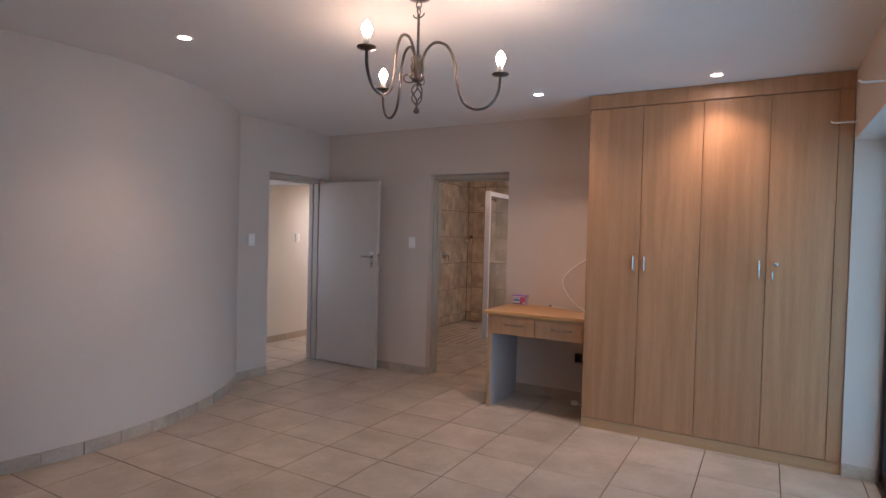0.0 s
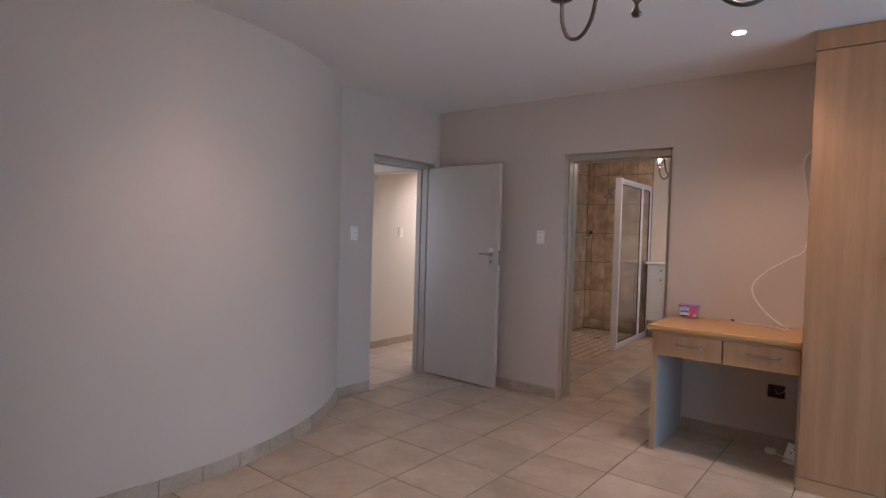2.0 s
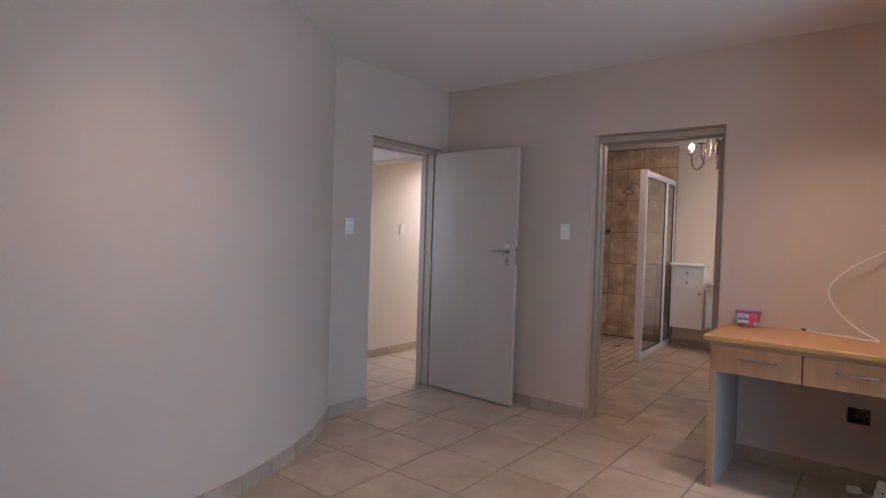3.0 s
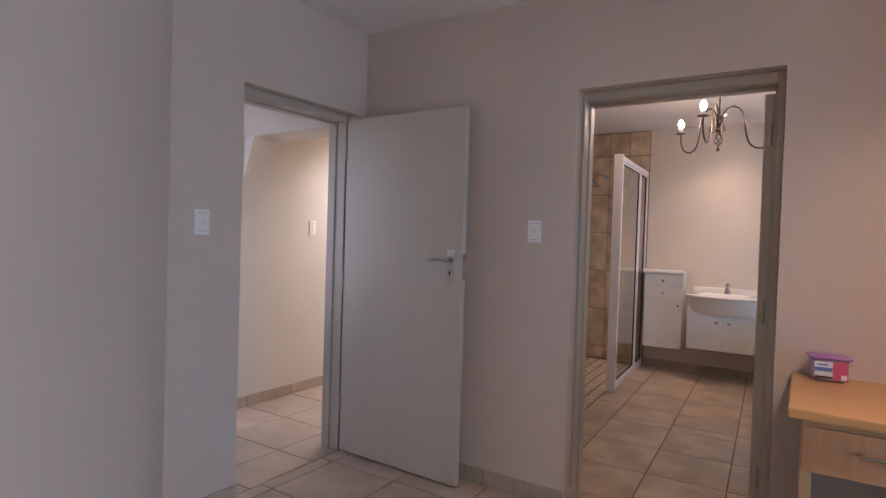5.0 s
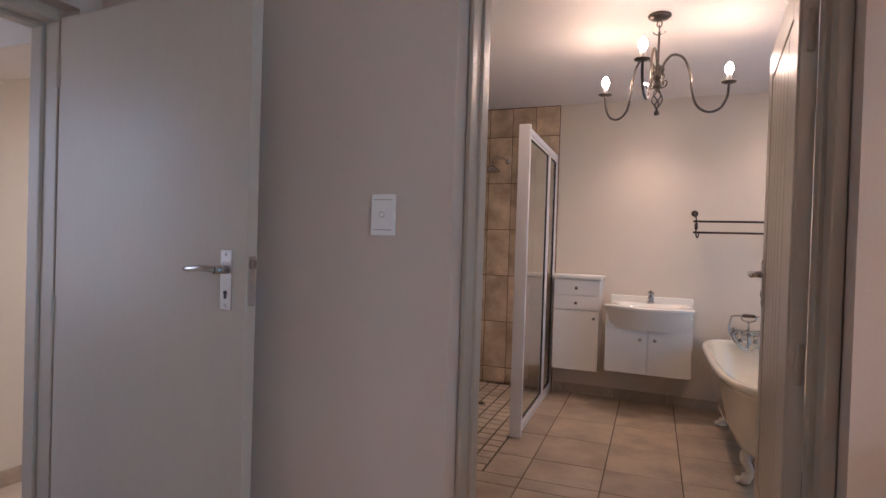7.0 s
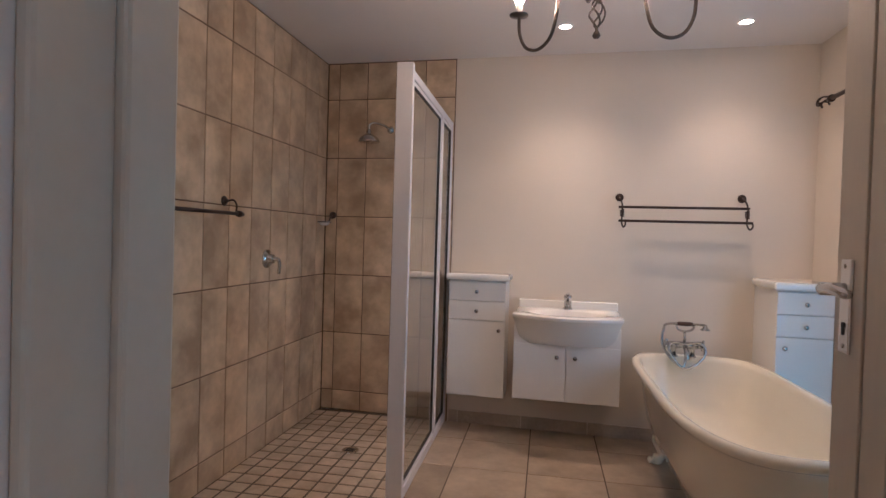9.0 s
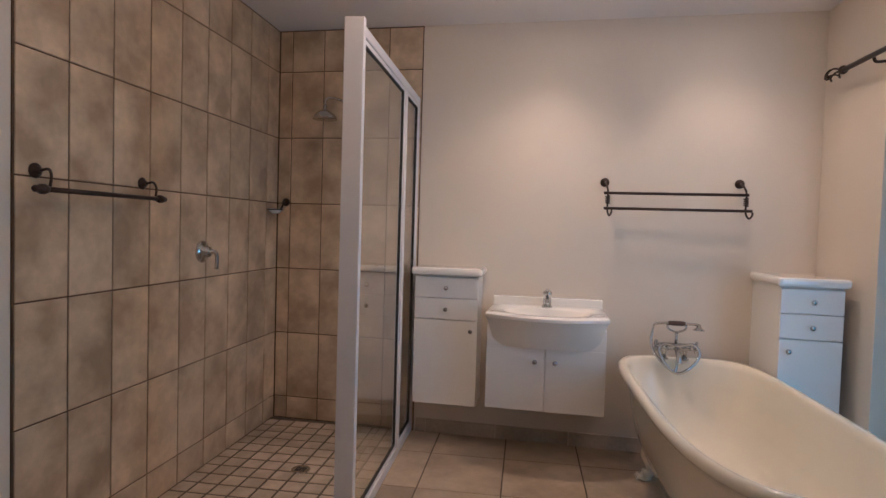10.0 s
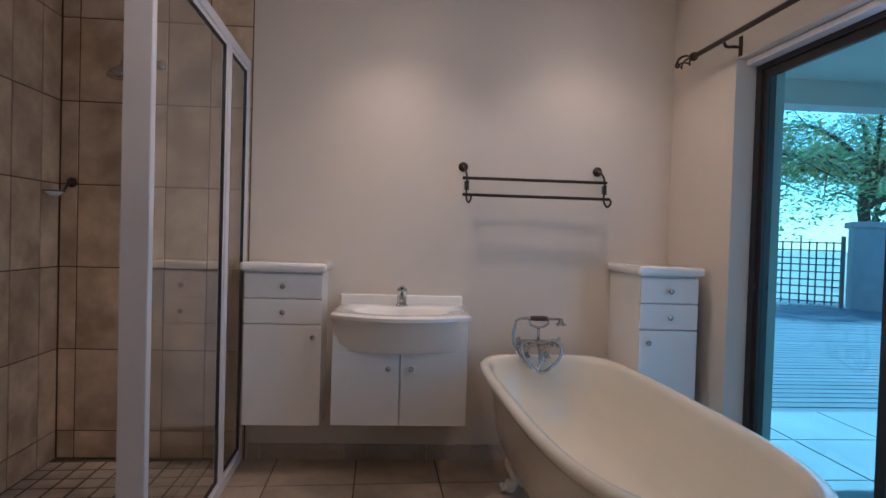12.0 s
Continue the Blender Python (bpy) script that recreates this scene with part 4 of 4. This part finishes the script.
part("hose", tube(bmesh.new(), spline([(-0.125, -0.008, 0.175), (-0.135, -0.012, 0.12), (-0.125, -0.02, 0.06), (-0.08, -0.06, -0.005), (-0.01, -0.095, -0.05), (0.045, -0.095, -0.03), (0.095, -0.07, 0.01), (0.115, -0.055, 0.06), (0.08, -0.05, 0.105), (0.0, -0.05, 0.09), (-0.06, -0.05, 0.10), (-0.10, -0.06, 0.07), (-0.07, -0.085, 0.0), (-0.02, -0.09, -0.045), (0.0, -0.06, 0.02), (0.0, -0.02, 0.06)], 8), 0.0080, 8), CHROME, mx, "flexible chrome hose", smooth=True)


def rosette(m):
    return lathe(bmesh.new(), [(0, 0), (0.026, 0), (0.027, 0.004), (0.021, 0.010), (0.012, 0.014), (0.012, 0.020), (0, 0.022)], 18, m)


# double towel rail on the basin wall
tr = thing("towel_rail", (-2.265, YF, 1.615), "dark wrought-iron double towel rail on the wall", "towel rail")
for s in (-1, 1):
    x = s * 0.375
    b = part("bracket", rosette(Matrix.Translation((x, 0, 0)) @ pose(0, 0, 0, 90)), IRON, tr, smooth=True)
    part("hook", tube(bmesh.new(), spline([(x, -0.02, 0.0), (x, -0.06, -0.012), (x + 0.012, -0.085, -0.05), (x + 0.012, -0.088, -0.11), (x + 0.012, -0.09, -0.17), (x + 0.02, -0.12, -0.20), (x + 0.03, -0.14, -0.185), (x + 0.03, -0.142, -0.165)], 6), 0.0055, 8), IRON, b, smooth=True)
    coil = [(x + 0.012 + 0.011 * math.cos(a), -0.088 + 0.011 * math.sin(a), -0.085 - 0.045 * a / (8 * math.pi)) for a in [i * math.pi / 6 for i in range(49)]]
    part("coil", tube(bmesh.new(), coil, 0.0042, 6), IRON, b, smooth=True)
part("bar", tube(bmesh.new(), [(-0.385, -0.090, -0.068), (0.40, -0.090, -0.068)], 0.0085, 10), IRON, tr, smooth=True)
part("bar", tube(bmesh.new(), [(-0.385, -0.105, -0.158), (0.415, -0.105, -0.158)], 0.0085, 10), IRON, tr, smooth=True)

# single towel rail on the tiles
tl = thing("towel_rail", (west_x(7.678) + 0.011, 7.678, 1.468), "dark wrought-iron single towel rail on the shower tiles", "towel rail", turn=WEST_TURN)
for y in (-0.27, 0.27):
    b = part("bracket", rosette(Matrix.Translation((0, y, 0)) @ pose(0, 0, 0, 0, 90)), IRON, tl, smooth=True)
    part("arm", tube(bmesh.new(), spline([(0.02, y, 0), (0.055, y, 0.005), (0.085, y - 0.02, -0.02), (0.09, y - 0.03, -0.055)], 5), 0.005, 8), IRON, b, smooth=True)
part("bar", tube(bmesh.new(), [(0.09, -0.31, -0.066), (0.09, 0.25, -0.066)], 0.009, 10), IRON, tl, smooth=True)
for y, s in ((-0.31, -1), (0.25, 1)):
    part("finial", lathe(bmesh.new(), [(0, 0), (0.013, 0.0), (0.018, 0.014), (0.017, 0.03), (0.010, 0.042), (0.012, 0.05), (0.006, 0.058), (0, 0.06)], 14, Matrix.Translation((0.09, y, -0.066)) @ pose(0, 0, 0, -90 * s)), IRON, tl, smooth=True)

# soap dish, shower mixer, shower head, drain
so = thing("soap_dish", (-4.690, YF - 0.011, 1.455), "dark iron bracket with a white soap dish", "soap dish")
b = part("bracket", rosette(pose(0, 0, 0, 90)), IRON, so, smooth=True)
part("arm", tube(bmesh.new(), spline([(0, -0.02, 0), (0.0, -0.045, -0.02), (0.0, -0.07, -0.045), (0.0, -0.105, -0.055)], 5), 0.006, 8), IRON, b, smooth=True)
ring = [(0.0 + 0.047 * math.cos(a), -0.150 + 0.047 * math.sin(a), -0.055) for a in [2 * math.pi * i / 24 for i in range(24)]]
part("ring", tube(bmesh.new(), ring, 0.004, 6, closed=True), IRON, so, smooth=True)
bm = lathe(bmesh.new(), [(0, -0.028), (0.03, -0.026), (0.055, -0.006), (0.060, 0.003), (0.055, 0.003), (0.03, -0.02), (0, -0.022)], 24)
bm.transform(Matrix.Translation((0.0, -0.150, -0.053)) @ Matrix.Diagonal((0.76, 0.76, 1, 1)))
part("dish", bm, CERAMIC, so, "white ceramic dish", smooth=True)

mi = thing("shower_mixer", (west_x(8.41) + 0.011, 8.41, 1.153), "chrome lever shower mixer on the tiles", "shower mixer", turn=WEST_TURN)
part("plate", lathe(bmesh.new(), [(0, 0), (0.058, 0), (0.058, 0.004), (0.05, 0.012), (0.028, 0.018), (0.026, 0.045), (0, 0.05)], 28, pose(0, 0, 0, 0, 90)), CHROME, mi, smooth=True)
part("lever", tube(bmesh.new(), spline([(0.04, 0, 0.0), (0.062, 0.018, -0.002), (0.07, 0.026, -0.03), (0.066, 0.028, -0.09)], 6), [0.012] * 10 + [0.010] * 9, 10), CHROME, mi, smooth=True)

sh = thing("overhead_shower", (-4.255, YF - 0.011, 2.085), "chrome bell shower head on a curved arm", "shower head")
part("flange", rosette(pose(0, 0, 0, 90)), CHROME, sh, smooth=True)
part("arm", tube(bmesh.new(), spline([(0, -0.01, 0), (-0.03, -0.06, 0.02), (-0.075, -0.13, 0.025), (-0.10, -0.165, 0.005), (-0.102, -0.17, -0.03)], 6), 0.009, 10), CHROME, sh, smooth=True)
part("bell", lathe(bmesh.new(), [(0, -0.03), (0.013, -0.032), (0.016, -0.055), (0.030, -0.062), (0.062, -0.085), (0.076, -0.108), (0.076, -0.116), (0, -0.118)], 28, Matrix.Translation((-0.102, -0.17, 0))), CHROME, sh, smooth=True)
dr = thing("shower_drain", (-4.212, 8.54, 0.0), "round grey metal drain in the shower floor", "drain")
part("rim", lathe(bmesh.new(), [(0, 0.0065), (0.042, 0.0065), (0.050, 0.007), (0.05, 0.001), (0, 0.001)], 24), STEEL, dr)
for k in range(5):
    part("slot", cube(-0.028, 0.028, -0.024 + k * 0.011, -0.019 + k * 0.011, 0.0066, 0.0074), RUBBER, dr)

# curtain pole over the bathroom slider
cp = thing("curtain_pole", (XB - 0.085, 7.91, 2.165), "dark iron curtain pole with a twisted cage finial", "curtain pole")
part("pole", tube(bmesh.new(), [(0, -0.95, 0), (0, 1.03, 0)], 0.0125, 12), IRON, cp, smooth=True)
fn = part("finial", lathe(bmesh.new(), [(0, 0), (0.02, 0), (0.022, 0.012), (0.012, 0.02), (0.016, 0.03), (0.008, 0.038), (0, 0.04)], 14, Matrix.Translation((0, 1.03, 0)) @ pose(0, 0, 0, -90)), IRON, cp, smooth=True)
for k in range(4):
    pts = []
    for i in range(15):
        u = i / 14
        a = math.pi / 2 * k + u * 2.4
        r = 0.005 + 0.028 * math.sin(math.pi * u) ** 0.8
        pts.append((r * math.cos(a), 1.07 + 0.115 * u, r * math.sin(a)))
    part("cage_wire", tube(bmesh.new(), pts, 0.0045, 6), IRON, fn, smooth=True)
part("tip", lathe(bmesh.new(), [(0, 0), (0.010, 0), (0.015, 0.012), (0.010, 0.024), (0, 0.028)], 12, Matrix.Translation((0, 1.18, 0)) @ pose(0, 0, 0, -90)), IRON, fn, smooth=True)
for y in (0.79, -0.80):
    bm = tube(bmesh.new(), spline([(0.084, y, -0.03), (0.05, y, -0.03), (0.012, y, -0.032), (0.0, y, -0.014)], 5), 0.007, 8)
    box(bm, 0.079, 0.084, y - 0.012, y + 0.012, -0.07, 0.02, 0.001)
    part("bracket", bm, IRON, cp)
turned(cp, XB, EAST_Y, EAST_TURN)


# ---- outdoors ----
solid("ground", cube(-300, 300, -300, 300, -0.5, -0.20), GROUND, "dry pale garden ground", "ground")
ob = solid("patio_slab", cube(-1.19, 9.0, 5.74, 10.32, -0.20, -0.035), GROUT, "pale square paved patio beside the house", "patio")
patio = ob
deck = solid("deck", cube(-1.19, 12.0, 10.33, 19.5, -0.20, -0.075), BRONZEALU, "weathered dark timber deck with scattered leaves", "deck")
solid("patio_roof", cube(-1.19, 9.0, 5.74, 11.2, 2.72, 2.90), OUTWALL, "painted roof slab over the patio that keeps the sun off", "roof")
# unseen slab added to keep sun patches out of the bedroom
solid("sun_blocker_south", cube(XR + 0.31, 4.2, -2.0, 5.73, 2.72, 2.90), OUTWALL, "painted roof slab over the patio that keeps the sun off", "roof")
solid("patio_slab_south", cube(XR + 0.31, 5.0, -2.0, 5.73, -0.20, -0.03), PAVER, "pale paved patio beside the bedroom", "patio")
solid("patio_beam", cube(-1.19, 9.0, 11.0, 11.25, 2.50, 2.719), OUTWALL, "painted beam along the patio roof edge", "beam")
solid("outer_wall_north", cube(XB + 0.255, XB + 0.40, YF + 0.02, YF + 0.16, 0, 2.72), OUTWALL, "rendered outer wall corner", "wall")

F0, F1, F2 = Vector((3.9, 20.3, 0)), Vector((5.15, 18.75, 0)), Vector((10.5, 15.6, 0))


def fence_panel(a, b, h, label):
    d = b - a
    ob = thing("lattice_fence", (a.x, a.y, -0.06), label, "fence", "lattice fence panels", math.degrees(math.atan2(d.y, d.x)))
    L = d.length
    n = int(L / 0.16)
    for k in range(n + 1):
        x = L * k / n + (random.random() - 0.5) * 0.05
        part("upright", cube(x - 0.016, x + 0.016, -0.012, 0.012, 0.05, h + (0.10 if k % 5 == 0 else 0)), FENCEWOOD, ob)
    m = int(h / 0.17)
    for k in range(m + 1):
        z = 0.12 + (h - 0.16) * k / m + (random.random() - 0.5) * 0.03
        part("crossbar", cube(-0.02, L + 0.02, 0.013, 0.033, z - 0.014, z + 0.014), FENCEWOOD, ob)
    for x in (0.0, L):
        part("post", cube(x - 0.04, x + 0.04, -0.05, 0.05, 0.0, h + 0.12, 0.006), FENCEWOOD, ob)
    return ob


fence_panel(F0, F1, 1.55, "dark timber lattice fence at the deck's edge")
fence_panel(F1 + Vector((0.05, 0, 0)), Vector((6.55, 17.88, 0)), 1.45, "dark timber lattice fence beside the pillar")
fence_panel(Vector((7.35, 17.45, 0)), F2, 1.45, "dark timber lattice fence beyond the pillar")
pil = thing("fence_pillar", (6.95, 17.65, -0.06), "square rendered fence pillar with a cap", "pillar", turn=-30)
part("shaft", cube(-0.33, 0.33, -0.33, 0.33, 0, 1.75, 0.01), STONE, pil)
part("cap", cube(-0.40, 0.40, -0.40, 0.40, 1.751, 1.88, 0.02), STONE, pil)


def tree(at, h, spread, leaves, label, seed):
    rnd = random.Random(seed)
    ob = thing("tree", at, label, "tree")
    bm = tube(bmesh.new(), spline([(0, 0, 0), (0.1, 0.05, h * 0.2), (-0.1, 0.1, h * 0.4), (0.05, 0, h * 0.55)], 5), [0.20 - 0.007 * i for i in range(16)], 10)
    tips = []
    for k in range(13):
        a, e = 2 * math.pi * k / 13 + rnd.random() * 0.4, rnd.uniform(-0.05, 0.9)
        L = spread * rnd.uniform(0.7, 1.05)
        s = Vector((0, 0, h * rnd.uniform(0.38, 0.55)))
        d = Vector((math.cos(a) * math.cos(e), math.sin(a) * math.cos(e), math.sin(e)))
        p = [s, s + d * L * 0.35 + Vector((0, 0, 0.3)), s + d * L * 0.7 + Vector((0, 0, 0.2)), s + d * L - Vector((0, 0, 0.35))]
        q = spline(p, 5)
        tube(bm, q, [0.085 - 0.0045 * i for i in range(len(q))], 7)
        tips += q[4:]
        for j in range(4):
            b = q[rnd.randrange(5, len(q))]
            v = Vector((rnd.gauss(0, 1), rnd.gauss(0, 1), rnd.gauss(-0.2, 0.8))).normalized() * spread * 0.3
            tube(bm, [b, b + v * 0.5, b + v], [0.022, 0.015, 0.006], 5)
            tips += [b + v * 0.6, b + v, b + v * 1.1]
    part("trunk", bm, BARK, ob, "grey-brown trunk and limbs", smooth=True)
    verts, faces = [], []
    for k in range(leaves):
        c = tips[rnd.randrange(len(tips))] + Vector((rnd.gauss(0, 0.28), rnd.gauss(0, 0.28), rnd.gauss(-0.05, 0.24)))
        u = Vector((rnd.gauss(0, 1), rnd.gauss(0, 1), rnd.gauss(0, 0.7))).normalized()
        w = u.orthogonal().normalized()
        s = rnd.uniform(0.04, 0.08)
        i = len(verts)
        verts += [c - u * s, c + w * s * 0.42 + u * 0.1 * s, c + u * s, c - w * s * 0.42 + u * 0.1 * s]
        faces.append((i, i + 1, i + 2, i + 3))
    me = bpy.data.meshes.new("crown")
    me.from_pydata(verts, [], faces)
    me.materials.append(LEAF)
    cr = new("crown", me)
    cr.parent = ob
    tagged(cr, "uneven crown of small green leaves", kind="stuff")
    return ob


tree((8.6, 19.6, -0.2), 6.4, 3.6, 26000, "spreading green leafy tree behind the fence", 3)
tree((1.5, 30.0, -0.2), 7.0, 4.2, 9000, "leafy green garden tree further off", 5)
tree((18.0, 30.0, -0.2), 7.0, 4.5, 9000, "leafy green garden tree further off", 8)

# ---- laid pieces: skirting, floor, wall and deck ----
MESHES = {}


def piece(name, key, make, mat, parent, m):
    if key not in MESHES:
        MESHES[key] = finish(name, make(), mat)
    ob = new(name, MESHES[key])
    ob.parent = parent
    ob.matrix_basis = m
    return ob


def tile_block(w, d, h, b=0.0025):
    """A tile with eased upper edges, its top at z = 0."""
    bm = bmesh.new()
    lo = [bm.verts.new((x * w / 2, y * d / 2, -h)) for x, y in ((-1, -1), (1, -1), (1, 1), (-1, 1))]
    mi_ = [bm.verts.new((x * w / 2, y * d / 2, -b * 0.6)) for x, y in ((-1, -1), (1, -1), (1, 1), (-1, 1))]
    hi = [bm.verts.new((x * (w / 2 - b), y * (d / 2 - b), 0)) for x, y in ((-1, -1), (1, -1), (1, 1), (-1, 1))]
    for a, c in ((lo, mi_), (mi_, hi)):
        for k in range(4):
            bm.faces.new((a[k], a[(k + 1) % 4], c[(k + 1) % 4], c[k]))
    bm.faces.new(hi)
    return bm


def lay(parent, name, mat, key, ox, oy, px, py, x0, x1, y0, y1, gap, frame_m=Matrix(), keep=lambda a, b: True, h=0.008, wobble=0.0006, ease=0.0025):
    """Tiles of pitch px by py in local x, y, cut to the rectangle, top near local z = 0."""
    rnd = random.Random(key)
    for i in range(math.floor((x0 - ox) / px), math.ceil((x1 - ox) / px)):
        for j in range(math.floor((y0 - oy) / py), math.ceil((y1 - oy) / py)):
            a0, a1 = max(ox + i * px, x0), min(ox + (i + 1) * px, x1)
            b0, b1 = max(oy + j * py, y0), min(oy + (j + 1) * py, y1)
            w, d = round(a1 - a0 - gap, 3), round(b1 - b0 - gap, 3)
            if w < 0.012 or d < 0.012 or not keep((a0 + a1) / 2, (b0 + b1) / 2):
                continue
            m = frame_m @ Matrix.Translation(((a0 + a1) / 2, (b0 + b1) / 2, rnd.uniform(-wobble, wobble))) @ pose(0, 0, 0, rnd.uniform(-0.06, 0.06), rnd.uniform(-0.06, 0.06), 0)
            piece(name, (key, w, d), lambda w=w, d=d: tile_block(w, d, h, ease), mat, parent, m)


def skirting(name, runs, label, h=0.085, length=0.45):
    """Runs of skirting tiles; each run from p to q, the room on its left."""
    base = solid(name, cube(runs[0][0][0] - 0.001, runs[0][0][0] + 0.001, runs[0][0][1] - 0.001, runs[0][0][1] + 0.001, 0.0, 0.02), GROUT, label, "skirting")
    for p, q, *rest in runs:
        p, q = Vector((*p, 0)), Vector((*q, 0))
        d = q - p
        L, step = d.length, (rest[0] if rest else length)
        turn = math.degrees(math.atan2(d.y, d.x))
        at = 0.0
        while at < L - 0.01:
            w = round(min(step, L - at) - 0.005, 3)
            m = Matrix.Translation(p) @ pose(0, 0, 0, 0, 0, turn) @ Matrix.Translation((at + w / 2 + 0.0025, 0.0065, h / 2))
            piece("skirting_tile", ("sk", w, h), lambda w=w: cube(-w / 2, w / 2, -0.006, 0.006, -h / 2, h / 2, 0.0015), SKIRT, base, m)
            at += step
    return base


curve_runs = []
a = A1
while a > A0 + 0.01:
    b = max(a - 0.24 / CR, A0)
    curve_runs.append((arc(CR + 0.001, a), arc(CR + 0.001, b), 0.5))
    a = b
skirting("baseboard_curved", curve_runs, "beige tile skirting along the curved wall")
skirting("baseboard_bedroom", [((XH, 4.618), (XH, 4.245)), ((XH, YB), (XH, 5.455)), ((-3.29, YB), (XH, YB)), ((-3.285, YB2), (-3.285, YB + 0.002)), ((WX0 - 0.036, YB), (-2.263, YB)), ((XR + 0.185, 4.86), (XR, 4.86)), ((XR, -1.595), (XR, 2.295)), ((-4.6, 1.0), (-4.6, -1.6)), ((-4.6, -1.6), (XR, -1.6))], "beige tile skirting with dark joints")
skirting("baseboard_bathroom", [((XB, YF), (-3.765, YF)), ((XB, 8.735), (XB, YF)), ((west_x(7.30), 7.30), (west_x(YB2 + 0.01), YB2 + 0.01)), ((west_x(YB2), YB2), (-3.29, YB2)), ((-2.39, YB2), (XB, YB2)), ((XB + 0.165, YB2), (XB + 0.087, 7.235))], "brown tile skirting along the bathroom walls")
skirting("baseboard_passage", [((-5.87, 7.45), (-5.87, 5.555)), ((-5.86, 5.56), (-7.30, 5.56)), ((XH2 - 0.002, 4.24), (XH2 - 0.002, 4.615)), ((XH2 - 0.002, 5.46), (XH2 - 0.002, 5.55))], "beige tile skirting in the passage")

lay(floor_bed, "floor_tile", TILE, "bed", -3.256, 3.005, 0.4505, 0.4535, -4.70, XR + 0.18, -1.60, YB + 0.07, 0.0062, keep=lambda x, y: (x - CX) ** 2 + (y - CY) ** 2 > (CR - 0.3) ** 2 or x > -4.05)
BF = Matrix.Translation((-3.105, 7.605, -0.0015)) @ pose(0, 0, 0, 0, 0, 2.5)
lay(floor_bath, "floor_tile", BTILE, "bath", 0, 0, 0.425, 0.457, -0.652, 1.95, -0.32, 1.73, 0.0065, BF)
lay(floor_bath, "floor_tile", BTILE, "bath2", 0, 0, 0.425, 0.457, -1.80, 1.95, -2.06, -0.32, 0.0065, BF, keep=lambda x, y: x > -1.72)
lay(floor_bath, "mosaic_tile", MOSAIC, "mosaic", -0.657, -0.318, 0.1065, 0.1065, -1.72, -0.657, -0.318, 1.72, 0.013, BF)
lay(floor_hall, "floor_tile", TILE, "hall", -5.90, 4.30, 0.45, 0.45, -7.30, -4.70, 4.235, 7.45, 0.008)
T0 = 7.326
west = solid("shower_tiling_west", cube(-4.763, -4.757, T0, YF - 0.001, 0.0, TOP - 0.001), WGROUT, "tall brown stone-look shower wall tiles", "tiling")
turned(west, -4.763, YF, WEST_TURN)
north = solid("shower_tiling_north", cube(-4.755, -3.778, YF - 0.006, YF - 0.0005, 0.0, TOP - 0.001), WGROUT, "tall brown stone-look shower wall tiles", "tiling")
# local x along the wall, local y up, local z out of the wall
MW = Matrix(((0, 0, 1, -4.7525), (1, 0, 0, 0), (0, 1, 0, 0), (0, 0, 0, 1)))
lay(west, "wall_tile", WTILE, "west", T0 + 0.004, -0.2825, 0.2237, 0.4325, T0 + 0.004, YF - 0.013, 0.004, TOP - 0.006, 0.0065, MW, h=0.006)
MN = Matrix(((1, 0, 0, 0), (0, 0, -1, YF - 0.0105), (0, 1, 0, 0), (0, 0, 0, 1)))
lay(north, "wall_tile", WTILE, "north", -3.780, -0.2825, 0.2205, 0.4325, -4.7505, -3.780, 0.004, TOP - 0.006, 0.0065, MN, h=0.006)
lay(patio, "paver", PAVER, "patio", -1.0, 10.32, 0.62, 0.62, -1.18, 5.0, 5.76, 10.31, 0.012, Matrix.Translation((0, 0, -0.025)), h=0.03)
for k in range(64):
    y = 10.40 + k * 0.14
    piece("deck_board", "deck_board", lambda: cube(-6.55, 6.55, -0.062, 0.062, -0.03, 0, 0.004), DECK, deck, Matrix.Translation((5.40, y, -0.04 + random.uniform(-0.002, 0.002))))
verts, faces = [], []
for k in range(700):
    c = Vector((random.uniform(-0.5, 11), random.triangular(13, 19.3, 18), -0.034))
    a, s = random.uniform(0, 6.3), random.uniform(0.02, 0.05)
    u, w = Vector((math.cos(a), math.sin(a), random.uniform(-0.2, 0.3))) * s, Vector((-math.sin(a), math.cos(a), 0)) * s * 0.5
    i = len(verts)
    verts += [c - u, c + w, c + u, c - w]
    faces.append((i, i + 1, i + 2, i + 3))
me = bpy.data.meshes.new("fallen_leaves")
me.from_pydata(verts, [], faces)
me.materials.append(PAVER)
tagged(new("fallen_leaves", me), "pale dry leaves scattered over the deck", "leaves", kind="stuff")
